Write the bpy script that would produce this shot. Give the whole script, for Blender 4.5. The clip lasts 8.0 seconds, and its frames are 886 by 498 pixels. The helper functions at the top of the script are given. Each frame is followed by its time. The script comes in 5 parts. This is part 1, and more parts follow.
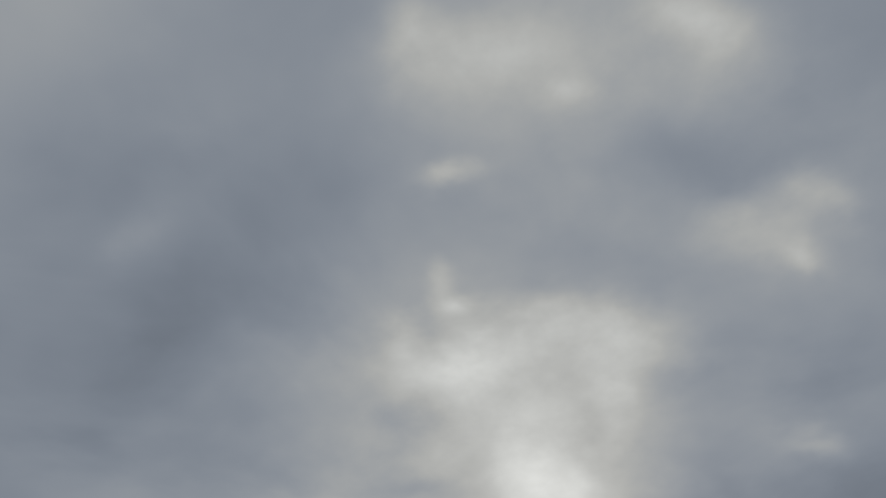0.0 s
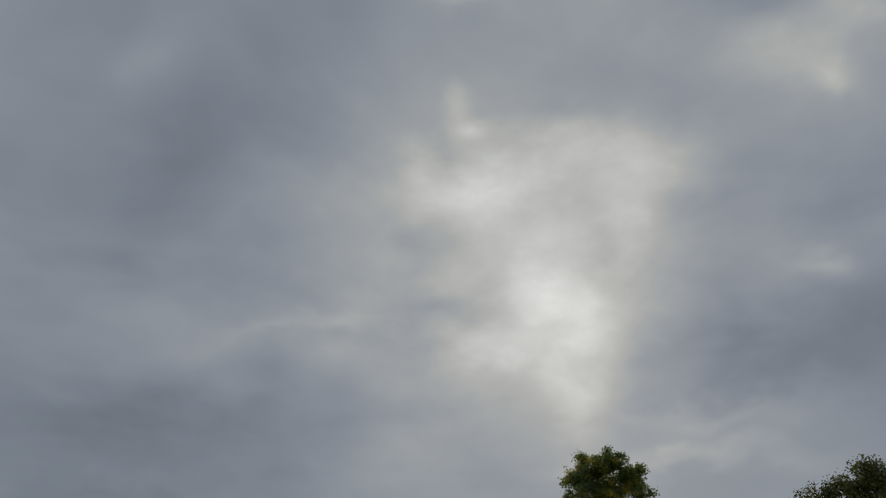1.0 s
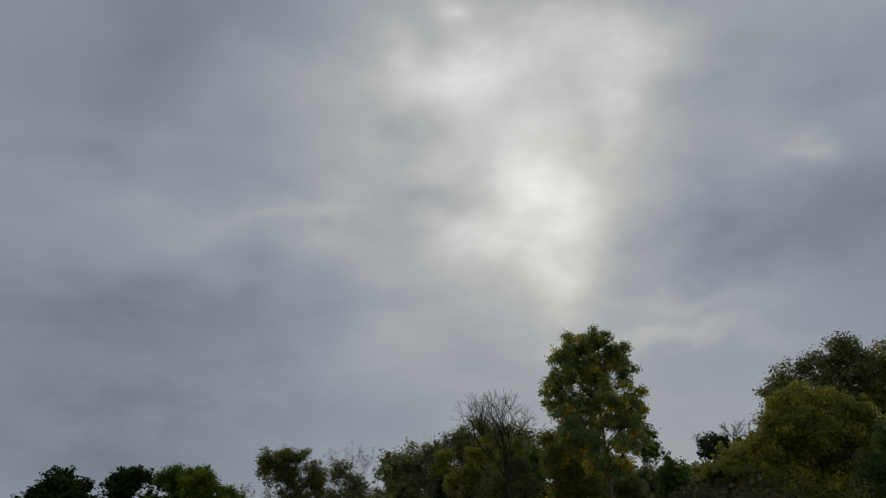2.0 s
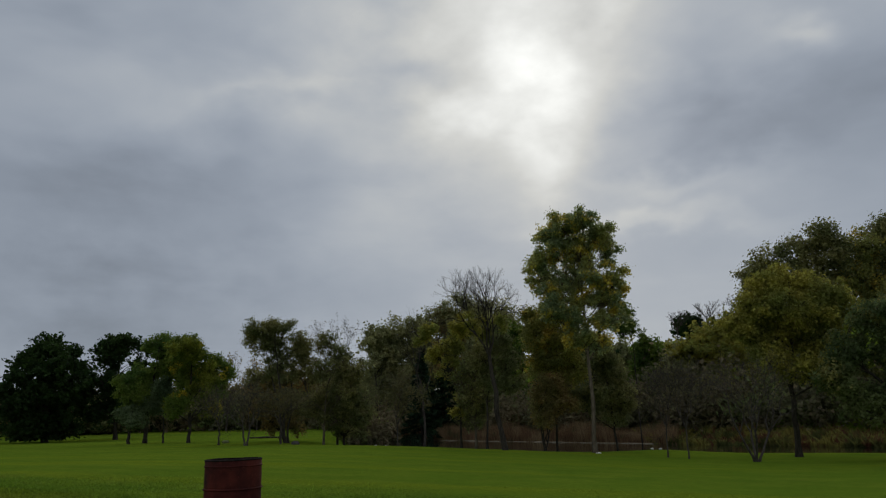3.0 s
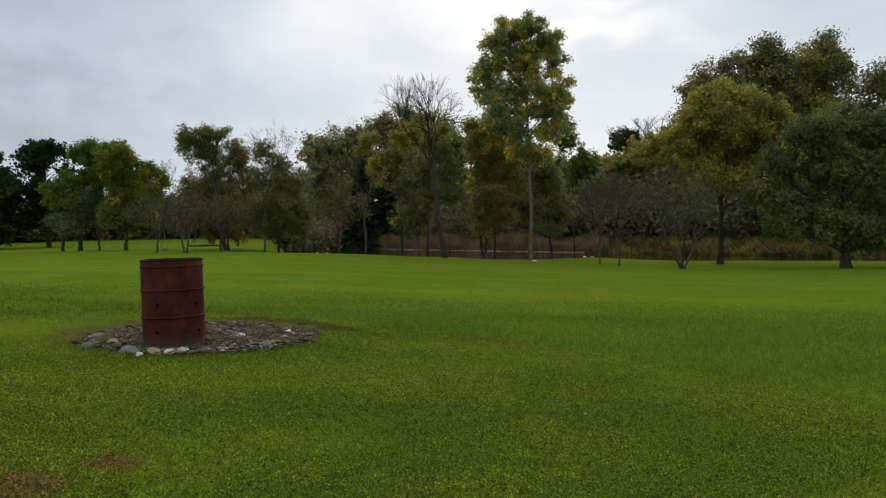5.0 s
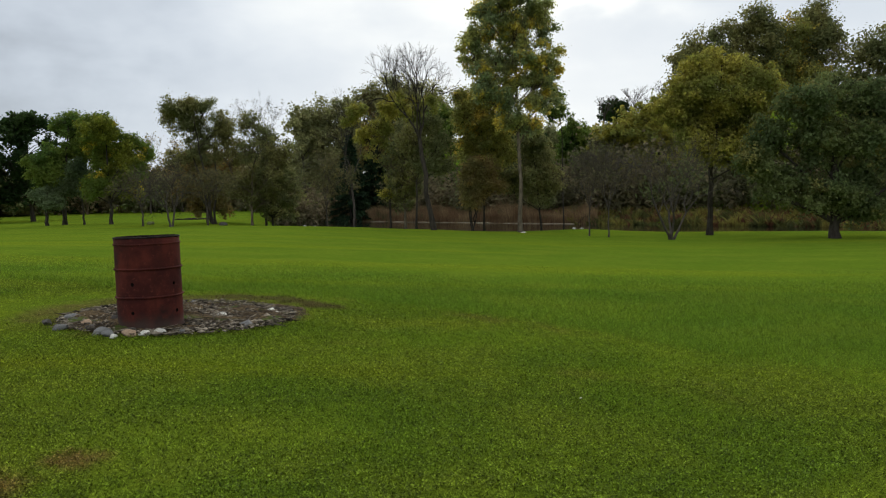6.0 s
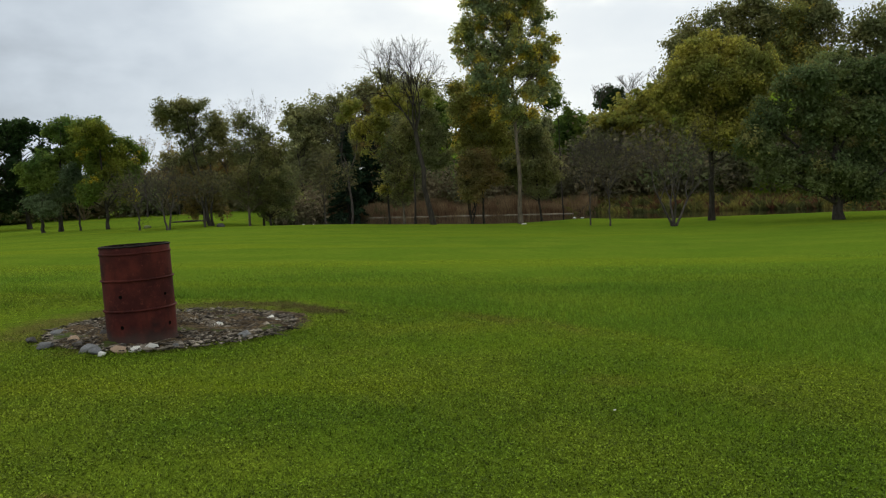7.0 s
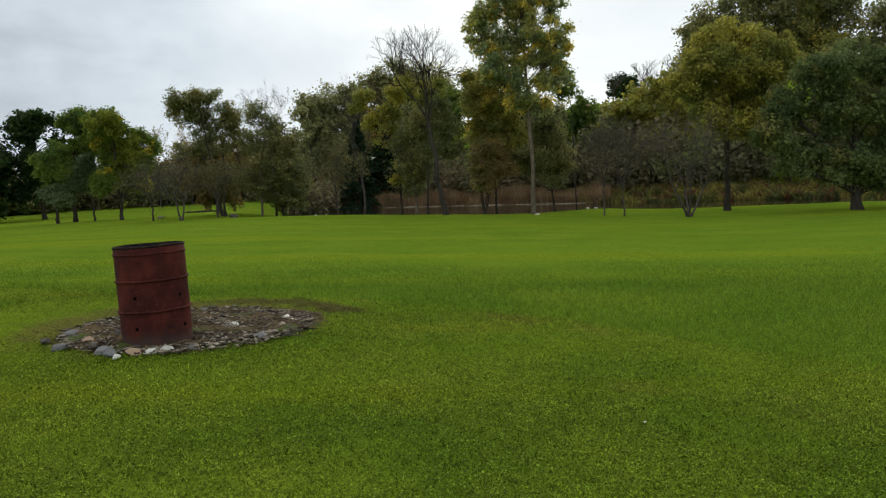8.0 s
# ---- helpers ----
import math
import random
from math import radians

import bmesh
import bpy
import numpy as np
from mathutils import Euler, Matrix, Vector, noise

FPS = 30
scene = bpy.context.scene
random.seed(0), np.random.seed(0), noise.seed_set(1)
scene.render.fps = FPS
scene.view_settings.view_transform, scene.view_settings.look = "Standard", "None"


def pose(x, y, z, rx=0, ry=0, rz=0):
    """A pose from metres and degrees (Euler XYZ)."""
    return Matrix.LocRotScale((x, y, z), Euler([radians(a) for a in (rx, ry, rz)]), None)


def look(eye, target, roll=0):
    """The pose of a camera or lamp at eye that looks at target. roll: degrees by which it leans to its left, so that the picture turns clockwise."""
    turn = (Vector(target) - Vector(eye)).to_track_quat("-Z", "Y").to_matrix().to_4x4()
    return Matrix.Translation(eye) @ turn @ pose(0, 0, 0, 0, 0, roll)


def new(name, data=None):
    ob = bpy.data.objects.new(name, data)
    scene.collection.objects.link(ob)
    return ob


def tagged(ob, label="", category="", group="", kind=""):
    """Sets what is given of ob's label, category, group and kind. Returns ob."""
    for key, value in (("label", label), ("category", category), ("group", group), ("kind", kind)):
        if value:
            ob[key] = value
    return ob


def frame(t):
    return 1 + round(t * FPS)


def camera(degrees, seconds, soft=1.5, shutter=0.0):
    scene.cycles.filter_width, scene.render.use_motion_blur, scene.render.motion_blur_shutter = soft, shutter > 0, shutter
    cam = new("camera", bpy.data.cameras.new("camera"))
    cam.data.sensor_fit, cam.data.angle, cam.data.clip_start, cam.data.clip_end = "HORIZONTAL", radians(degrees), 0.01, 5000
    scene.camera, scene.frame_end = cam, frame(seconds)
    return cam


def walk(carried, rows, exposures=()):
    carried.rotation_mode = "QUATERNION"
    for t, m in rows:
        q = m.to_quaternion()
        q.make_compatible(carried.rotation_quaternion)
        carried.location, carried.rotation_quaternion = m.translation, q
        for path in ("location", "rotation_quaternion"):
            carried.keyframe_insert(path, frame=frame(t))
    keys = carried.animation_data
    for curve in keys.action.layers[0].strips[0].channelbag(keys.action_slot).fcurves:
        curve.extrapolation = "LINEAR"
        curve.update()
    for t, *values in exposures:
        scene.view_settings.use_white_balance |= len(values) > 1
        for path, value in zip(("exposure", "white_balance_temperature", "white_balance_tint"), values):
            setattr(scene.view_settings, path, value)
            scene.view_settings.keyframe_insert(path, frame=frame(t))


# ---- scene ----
cam = camera(62.9, 8.0, 1.2)
PATH = [
    (0, (0.535, -1.777, 1.125), (0.461, -0.384, 2.558), -2.4),
    (0.5, (0.472, -1.404, 1.124), (0.322, 0.151, 2.373), -1.1),
    (1, (0.405, -1.02, 1.121), (0.249, 0.668, 2.181), -1.2),
    (1.5, (0.328, -0.604, 1.11), (0.18, 1.159, 2.043), -1.2),
    (1.7, (0.287, -0.457, 1.113), (0.143, 1.335, 1.99), -2.0),
    (2.8, (0.033, 0.233, 1.172), (-0.08, 2.157, 1.706), -1.6),
    (3, (0.008, 0.325, 1.175), (-0.104, 2.266, 1.644), -1.2),
    (3.5, (-0.076, 0.59, 1.165), (-0.154, 2.556, 1.522), -1.2),
    (4, (-0.119, 0.659, 1.147), (-0.193, 2.643, 1.389), -1.3),
    (4.5, (-0.162, 0.826, 1.104), (-0.207, 2.824, 1.17), -0.0),
    (5, (-0.173, 0.929, 1.075), (-0.131, 2.928, 1.031), -0.9),
    (5.2, (-0.175, 0.956, 1.096), (-0.109, 2.953, 1.022), -1.0),
    (6.5, (-0.144, 1.434, 1.101), (-0.073, 3.429, 0.972), -1.5),
    (7, (-0.221, 1.652, 1.122), (-0.149, 3.646, 0.982), -3.1),
    (7.5, (-0.259, 1.801, 1.183), (-0.193, 3.795, 1.04), -3.6),
    (8, (-0.276, 1.803, 1.207), (-0.238, 3.795, 1.039), -3.2),
]
EXPOSURES = [(0.0, -1.1, 6500, 10), (1.0, -1.1, 6500, 10), (1.5, -1.05, 6500, 10), (2.2, -0.85, 6500, 10), (3.0, -0.60, 6500, 10),
             (3.5, -0.30, 6500, 10), (4.0, -0.19, 6540, 10), (4.5, 0.05, 6640, 10), (5.0, 0.37, 6780, 10), (6.5, 0.50, 6900, 8), (7.5, 0.49, 6920, 7), (8.0, 0.61, 6950, 7)]
walk(cam, [(t, look(eye, target, roll)) for t, eye, target, roll in PATH], EXPOSURES)


# ---- node helpers ----
def link(tree, a, b):
    tree.links.new(a, b)


def put(tree, socket, value):
    """A socket's value, or a link to it."""
    if isinstance(value, bpy.types.NodeSocket):
        tree.links.new(value, socket)
    elif value is not None:
        if isinstance(value, tuple) and len(value) == 3 and socket.type == "RGBA":
            value = (*value, 1.0)
        socket.default_value = value


def calc(tree, op, a, b=None, c=None):
    n = tree.nodes.new("ShaderNodeMath")
    n.operation = op
    put(tree, n.inputs[0], a)
    put(tree, n.inputs[1], b)
    put(tree, n.inputs[2], c)
    return n.outputs[0]


def span(tree, v, a, b, lo=0.0, hi=1.0):
    n = tree.nodes.new("ShaderNodeMapRange")
    n.interpolation_type = "SMOOTHSTEP"
    put(tree, n.inputs["Value"], v)
    for key, value in (("From Min", a), ("From Max", b), ("To Min", lo), ("To Max", hi)):
        n.inputs[key].default_value = value
    return n.outputs["Result"]


def blend(tree, fac, a, b, mode="MIX"):
    n = tree.nodes.new("ShaderNodeMix")
    n.data_type = "RGBA"
    n.blend_type = mode
    put(tree, n.inputs[0], fac)
    put(tree, n.inputs[6], a)
    put(tree, n.inputs[7], b)
    return n.outputs[2]


def speckle(tree, vec, scale, detail=3.0, rough=0.55, stretch=None, distort=0.0):
    if stretch:
        m = tree.nodes.new("ShaderNodeMapping")
        m.inputs["Scale"].default_value = stretch
        link(tree, vec, m.inputs["Vector"])
        vec = m.outputs["Vector"]
    n = tree.nodes.new("ShaderNodeTexNoise")
    link(tree, vec, n.inputs["Vector"])
    n.inputs["Scale"].default_value = scale
    n.inputs["Detail"].default_value = detail
    n.inputs["Roughness"].default_value = rough
    n.inputs["Distortion"].default_value = distort
    return n.outputs["Fac"]


# ---- sky: overcast, sun hidden behind the cloud ahead ----
SUN_UP, SUN_TURN = 26.0, 7.0
world = bpy.data.worlds.new("overcast_sky")
scene.world = world
world.use_nodes = True
w = world.node_tree
w.nodes.clear()
coord = w.nodes.new("ShaderNodeTexCoord").outputs["Generated"]
axes = w.nodes.new("ShaderNodeSeparateXYZ")
link(w, coord, axes.inputs[0])
sx, sy, sz = axes.outputs
up = calc(w, "ADD", calc(w, "MAXIMUM", sz, 0.0), 0.16)
deck = w.nodes.new("ShaderNodeCombineXYZ")
put(w, deck.inputs[0], calc(w, "DIVIDE", sx, up))
put(w, deck.inputs[1], calc(w, "DIVIDE", sy, up))
deck = deck.outputs[0]
broad = speckle(w, deck, 0.8, 4.0, 0.5, distort=0.3)
small = speckle(w, deck, 2.4, 4.0, 0.5, distort=0.4)
cloud = calc(w, "ADD", calc(w, "MULTIPLY", broad, 0.68), calc(w, "MULTIPLY", small, 0.32))
cloud = calc(w, "MULTIPLY", calc(w, "SUBTRACT", span(w, cloud, 0.34, 0.68), 0.5), span(w, sz, 0.05, 0.52, 0.08, 1.0))
ahead = calc(w, "MAXIMUM", sy, 0.25)
shift = calc(w, "MULTIPLY_ADD", speckle(w, coord, 7.0, 3.5, 0.5), 0.16, -0.08)
shift2 = calc(w, "MULTIPLY_ADD", speckle(w, coord, 9.0, 3.5, 0.5, stretch=(1, 1, 1.7)), 0.16, -0.08)
u = calc(w, "ADD", calc(w, "DIVIDE", sx, ahead), shift)
v = calc(w, "ADD", calc(w, "DIVIDE", sz, ahead), shift2)


def lobe(u0, v0, su, sv, strength, slant=0.0):
    """A soft bright or dark part of the cloud deck."""
    dv = calc(w, "SUBTRACT", v, v0)
    du = calc(w, "SUBTRACT", calc(w, "SUBTRACT", u, u0), calc(w, "MULTIPLY", dv, slant))
    q = calc(w, "ADD", calc(w, "POWER", calc(w, "ABSOLUTE", calc(w, "DIVIDE", du, su)), 2.0),
             calc(w, "POWER", calc(w, "ABSOLUTE", calc(w, "DIVIDE", dv, sv)), 2.0))
    return calc(w, "MULTIPLY", calc(w, "EXPONENT", calc(w, "MULTIPLY", q, -1.0)), strength * 1.35)


# parts of the cloud deck: across, up, widths both ways, strength
BRIGHT = (
    (0.095, 0.490, 0.070, 0.140, 0.25),
    (0.095, 0.400, 0.050, 0.090, 0.15),
    (-0.018, 0.457, 0.098, 0.026, 0.14),
    (0.055, 0.561, 0.050, 0.080, 0.13),
    (-0.042, 0.738, 0.095, 0.080, 0.33),
    (-0.032, 0.872, 0.036, 0.030, 0.22),
    (-0.055, 0.924, 0.030, 0.053, 0.08),
    (0.136, 0.810, 0.144, 0.073, 0.22),
    (0.272, 0.760, 0.083, 0.071, 0.20),
    (0.199, 0.665, 0.036, 0.099, 0.18),
    (0.285, 0.330, 0.120, 0.030, 0.12),
    (0.221, 0.270, 0.151, 0.022, 0.14),
    (-0.138, 0.814, 0.030, 0.037, 0.16),
    (-0.291, 0.505, 0.110, 0.022, 0.09),
    (0.048, 0.570, 0.280, 0.280, 0.26),
    (-0.280, 0.780, 0.220, 0.280, 0.10),
)
DARK = (
    (0.310, 0.405, 0.170, 0.085, -0.14),
    (-0.520, 0.380, 0.260, 0.080, -0.10),
    (-0.085, 0.530, 0.080, 0.035, -0.10),
    (-0.601, 0.214, 0.260, 0.110, -0.06),
    (-0.550, 0.140, 0.420, 0.130, -0.13),
    (0.850, 0.100, 0.350, 0.200, -0.05),
    (0.500, 0.580, 0.190, 0.160, -0.13),
    (-0.550, 0.560, 0.300, 0.150, -0.01),
    (0.461, 1.275, 0.190, 0.150, -0.10),
    (-0.473, 0.939, 0.281, 0.225, -0.06),
    (-0.520, 0.720, 0.260, 0.130, -0.06),
)
UPPER = (
    (0.056, 1.794, 0.202, 0.213, 0.20),
    (-0.115, 1.922, 0.083, 0.283, 0.17),
    (0.254, 1.562, 0.056, 0.064, 0.19),
    (0.680, 1.837, 0.141, 0.193, 0.27),
    (0.560, 1.023, 0.110, 0.095, 0.20),
    (0.702, 1.108, 0.065, 0.073, 0.19),
    (0.615, 0.939, 0.035, 0.046, 0.16),
    (-0.032, 1.271, 0.060, 0.042, 0.24),
    (-0.062, 0.954, 0.024, 0.036, 0.10),
    (0.436, 1.696, 0.605, 0.744, 0.16),
    (0.479, 0.558, 0.057, 0.034, 0.16),
    (-0.693, 1.138, 0.089, 0.112, 0.09),
)
glow = None
for spec in BRIGHT + DARK + UPPER:
    one = lobe(*spec)
    glow = one if glow is None else calc(w, "ADD", glow, one)
ragged = calc(w, "MULTIPLY_ADD", speckle(w, coord, 11.0, 4.0, 0.55, stretch=(1, 1, 1.6)), 1.1, 0.42)
glow = calc(w, "MULTIPLY", calc(w, "MULTIPLY", glow, ragged), span(w, sy, 0.1, 0.4))
low = span(w, sz, 0.0, 0.34, 0.08, 0.0)
light = calc(w, "ADD", calc(w, "ADD", calc(w, "MULTIPLY_ADD", cloud, 0.30, 0.58), glow), low)
light = calc(w, "ADD", light, span(w, sz, 0.70, 0.88, 0.0, 0.07))
light = calc(w, "MAXIMUM", light, 0.22)
tone = blend(w, span(w, light, 0.4, 0.95), (0.860, 0.985, 1.175), (0.985, 1.0, 0.97))
sky = w.nodes.new("ShaderNodeTexSky")
sky.sky_type = "NISHITA"
sky.sun_disc = False
sky.sun_elevation, sky.sun_rotation = radians(SUN_UP), radians(SUN_TURN)
veil = blend(w, 1.0, tone, light, "MULTIPLY")
back = w.nodes.new("ShaderNodeBackground")
mixed = blend(w, 0.97, blend(w, 1.0, sky.outputs[0], (0.1, 0.1, 0.1), "MULTIPLY"), veil)
link(w, mixed, back.inputs["Color"])
back.inputs["Strength"].default_value = 1.0
out = w.nodes.new("ShaderNodeOutputWorld")
link(w, back.outputs[0], out.inputs["Surface"])

sun = new("sun", bpy.data.lights.new("sun", "SUN"))
sun.data.energy, sun.data.angle, sun.data.color = 0.75, radians(35), (1.0, 0.97, 0.92)
away = Vector((math.sin(radians(SUN_TURN)), math.cos(radians(SUN_TURN)), math.tan(radians(SUN_UP))))
sun.matrix_world = look(away * 50, (0, 0, 0))


# ---- materials ----
def material(name, rough=0.8):
    m = bpy.data.materials.new(name)
    m.use_nodes = True
    t = m.node_tree
    b = t.nodes["Principled BSDF"]
    b.inputs["Roughness"].default_value = rough
    b.inputs["Specular IOR Level"].default_value = 0.08
    return m, t, b


def spot(t):
    return t.nodes.new("ShaderNodeNewGeometry").outputs["Position"]


def island(t):
    return t.nodes.new("ShaderNodeNewGeometry").outputs["Random Per Island"]


def relief(t, b, height, strength, distance):
    n = t.nodes.new("ShaderNodeBump")
    n.inputs["Strength"].default_value, n.inputs["Distance"].default_value = strength, distance
    link(t, height, n.inputs["Height"])
    link(t, n.outputs[0], b.inputs["Normal"])


def leafy(name, first, second, third=None, patch=0.35, thin=0.46, share=0.55):
    """Leaves: two or three colours in patches and leaf by leaf, letting some light through."""
    m, t, b = material(name, 0.65)
    b.inputs["Specular IOR Level"].default_value = 0.15
    p = spot(t)
    c = blend(t, span(t, speckle(t, p, patch, 2.0), 0.38, 0.62), first, second)
    if third:
        c = blend(t, span(t, speckle(t, p, patch * 1.7, 2.0), share, share + 0.12), c, third)
    each = island(t)
    hue = t.nodes.new("ShaderNodeHueSaturation")
    put(t, hue.inputs["Value"], span(t, each, 0.0, 1.0, 0.72, 1.28))
    put(t, hue.inputs["Hue"], calc(t, "MULTIPLY_ADD", each, 0.02, 0.49))
    link(t, c, hue.inputs["Color"])
    link(t, hue.outputs[0], b.inputs["Base Color"])
    back = t.nodes.new("ShaderNodeBsdfTranslucent")
    link(t, hue.outputs[0], back.inputs["Color"])
    mix = t.nodes.new("ShaderNodeMixShader")
    mix.inputs[0].default_value = thin
    link(t, b.outputs[0], mix.inputs[1])
    link(t, back.outputs[0], mix.inputs[2])
    link(t, mix.outputs[0], t.nodes["Material Output"].inputs["Surface"])
    return m


def bark(name, first, second):
    m, t, b = material(name, 0.9)
    p = spot(t)
    n = speckle(t, p, 9.0, 5.0, 0.6, stretch=(1, 1, 0.25))
    link(t, blend(t, span(t, n, 0.35, 0.65), first, second), b.inputs["Base Color"])
    relief(t, b, n, 0.7, 0.03)
    return m


EDGE_X = (-9.0, -7.0, -4.3, -2.5, -0.9, 0.4, 1.35, 2.1, 2.9, 5.0, 9.0)
EDGE_Y = (13.5, 12.7, 11.3, 10.9, 10.4, 9.5, 8.5, 7.5, 6.75, 6.2, 5.4)


def long_grass_edge(x):
    """The lawn beyond this line is longer and greener."""
    return np.interp(x, EDGE_X, EDGE_Y)


LONG = (0.120, 0.222, 0.024)


def turf_colour(t, p):
    """Lawn colour: fresh, yellowed and dry patches, with faint streaks from mowing."""
    patch = speckle(t, p, 0.55, 4.0, 0.6)
    c = blend(t, span(t, patch, 0.36, 0.64), (0.135, 0.214, 0.017), (0.216, 0.273, 0.024))
    dry = speckle(t, p, 0.9, 4.0, 0.65, stretch=(0.7, 1, 1))
    c = blend(t, span(t, dry, 0.58, 0.74, 0.0, 0.6), c, (0.24, 0.215, 0.040))
    # small bare spots in the turf
    for cx, cy, reach in ((-1.73, 4.51, 0.30), (-2.01, 4.11, 0.42)):
        away_ = t.nodes.new("ShaderNodeVectorMath")
        away_.operation = "DISTANCE"
        link(t, p, away_.inputs[0])
        away_.inputs[1].default_value = (cx, cy, -0.02)
        near_ = calc(t, "ADD", away_.outputs["Value"], calc(t, "MULTIPLY", speckle(t, p, 9.0, 3.0), 0.2))
        c = blend(t, span(t, near_, reach * 0.5, reach, 0.8, 0.0), c, (0.24, 0.13, 0.05))
    streak = speckle(t, p, 0.5, 3.0, 0.6, stretch=(0.10, 1.0, 1.0))
    c = blend(t, span(t, streak, 0.42, 0.62, 0.0, 0.55), c, (0.158, 0.240, 0.016))
    band = speckle(t, p, 0.42, 3.0, 0.55, stretch=(0.09, 0.8, 1.0))
    c = blend(t, span(t, band, 0.50, 0.64, 0.0, 0.36), c, (0.095, 0.168, 0.014))
    c = blend(t, span(t, band, 0.47, 0.36, 0.0, 0.6), c, (0.260, 0.295, 0.014))
    # a dry brown seam where the mower turned, along the edge of the longer grass
    at = t.nodes.new("ShaderNodeSeparateXYZ")
    link(t, p, at.inputs[0])
    seam = calc(t, "ADD", at.outputs[1], calc(t, "MULTIPLY_ADD", at.outputs[0], 0.97, -9.45))
    seam = span(t, calc(t, "ABSOLUTE", seam), 0.10, 0.38, 0.85, 0.0)
    seam = calc(t, "MULTIPLY", seam, calc(t, "MULTIPLY", span(t, speckle(t, p, 1.5, 4.0, 0.65), 0.42, 0.56), span(t, calc(t, "ABSOLUTE", calc(t, "SUBTRACT", at.outputs[0], 0.75)), 0.2, 0.9, 0.6, 0.0)))
    c = blend(t, seam, c, (0.20, 0.155, 0.035))
    ring_ = t.nodes.new("ShaderNodeVectorMath")
    ring_.operation = "DISTANCE"
    link(t, p, ring_.inputs[0])
    ring_.inputs[1].default_value = (-2.80, 9.03, 0.0)
    worn = calc(t, "ADD", ring_.outputs["Value"], calc(t, "MULTIPLY", speckle(t, p, 2.4, 4.0, 0.6), 1.1))
    c = blend(t, span(t, worn, 1.60, 2.20, 0.85, 0.0), c, (0.16, 0.120, 0.045))
    # an arc of bare earth behind the ring
    far_ = t.nodes.new("ShaderNodeVectorMath")
    far_.operation = "DISTANCE"
    link(t, p, far_.inputs[0])
    far_.inputs[1].default_value = (-2.66, 8.78, 0.0)
    arc = calc(t, "ADD", far_.outputs["Value"], calc(t, "MULTIPLY_ADD", speckle(t, p, 3.0, 4.0, 0.65), 0.7, -0.35))
    arc = calc(t, "MULTIPLY", span(t, calc(t, "ABSOLUTE", calc(t, "SUBTRACT", arc, 1.66)), 0.10, 0.30, 0.9, 0.0),
               calc(t, "MULTIPLY", span(t, at.outputs[1], 9.3, 9.7), span(t, at.outputs[0], -3.2, -2.6)))
    c = blend(t, arc, c, (0.105, 0.068, 0.036))
    return c


def turf(name):
    m, t, b = material(name, 0.85)
    p = spot(t)
    c = turf_colour(t, p)
    axes_ = t.nodes.new("ShaderNodeSeparateXYZ")
    link(t, p, axes_.inputs[0])
    c = blend(t, span(t, axes_.outputs[1], 8.5, 14.0, 0.0, 0.35), c, LONG)
    fine = speckle(t, p, 58.0, 3.0, 0.7)
    mid = speckle(t, p, 6.0, 3.0, 0.6)
    thick = span(t, axes_.outputs[1], 8.5, 16.0, 0.75, 0.50)
    # shade in the gaps between blades, put into the colour as fine dark specks
    c = blend(t, calc(t, "MULTIPLY", span(t, fine, 0.40, 0.60, 1.0, 0.0), thick), c, (0.050, 0.062, 0.006))
    c = blend(t, span(t, mid, 0.4, 0.65, 0.28, 0.0), c, (0.060, 0.11, 0.010))
    link(t, c, b.inputs["Base Color"])
    b.inputs["Specular IOR Level"].default_value = 0.0
    relief(t, b, fine, 0.5, 0.02)
    return m


def blades(name, fresh):
    m, t, b = material(name, 0.7)
    b.inputs["Specular IOR Level"].default_value = 0.08
    p = spot(t)
    c = turf_colour(t, p)
    if fresh:
        c = blend(t, 0.5, c, LONG)
    hue = t.nodes.new("ShaderNodeHueSaturation")
    # tuft shading put into the blade colour: noise for dark gaps and bright clumps
    tuft = span(t, speckle(t, p, 85.0, 2.0, 0.6), 0.36, 0.64, 0.60 if fresh else 0.25, 1.5 if fresh else 1.5)
    put(t, hue.inputs["Value"], calc(t, "MULTIPLY", span(t, speckle(t, p, 15.0, 3.0, 0.6), 0.36, 0.64, 0.85 if fresh else 0.80, 1.2 if fresh else 1.2), calc(t, "MULTIPLY", span(t, island(t), 0.0, 1.0, 0.7 if fresh else 0.62, 1.35 if fresh else 1.42), tuft)))
    link(t, c, hue.inputs["Color"])
    link(t, hue.outputs[0], b.inputs["Base Color"])
    back = t.nodes.new("ShaderNodeBsdfTranslucent")
    link(t, hue.outputs[0], back.inputs["Color"])
    mix = t.nodes.new("ShaderNodeMixShader")
    mix.inputs[0].default_value = 0.3
    link(t, b.outputs[0], mix.inputs[1])
    link(t, back.outputs[0], mix.inputs[2])
    link(t, mix.outputs[0], t.nodes["Material Output"].inputs["Surface"])
    return m


def rock(name, first, second, by_piece=False, scale=14.0):
    m, t, b = material(name, 0.85)
    p = t.nodes.new("ShaderNodeTexCoord").outputs["Object"]
    n = speckle(t, p, scale, 5.0, 0.65)
    c = blend(t, span(t, n, 0.35, 0.65), first, second)
    each = island(t) if by_piece else t.nodes.new("ShaderNodeObjectInfo").outputs["Random"]
    hue = t.nodes.new("ShaderNodeHueSaturation")
    put(t, hue.inputs["Value"], span(t, each, 0.0, 1.0, 0.3 if by_piece else 0.8, 1.8 if by_piece else 1.25))
    link(t, c, hue.inputs["Color"])
    link(t, hue.outputs[0], b.inputs["Base Color"])
    relief(t, b, n, 0.6, 0.01)
    return m


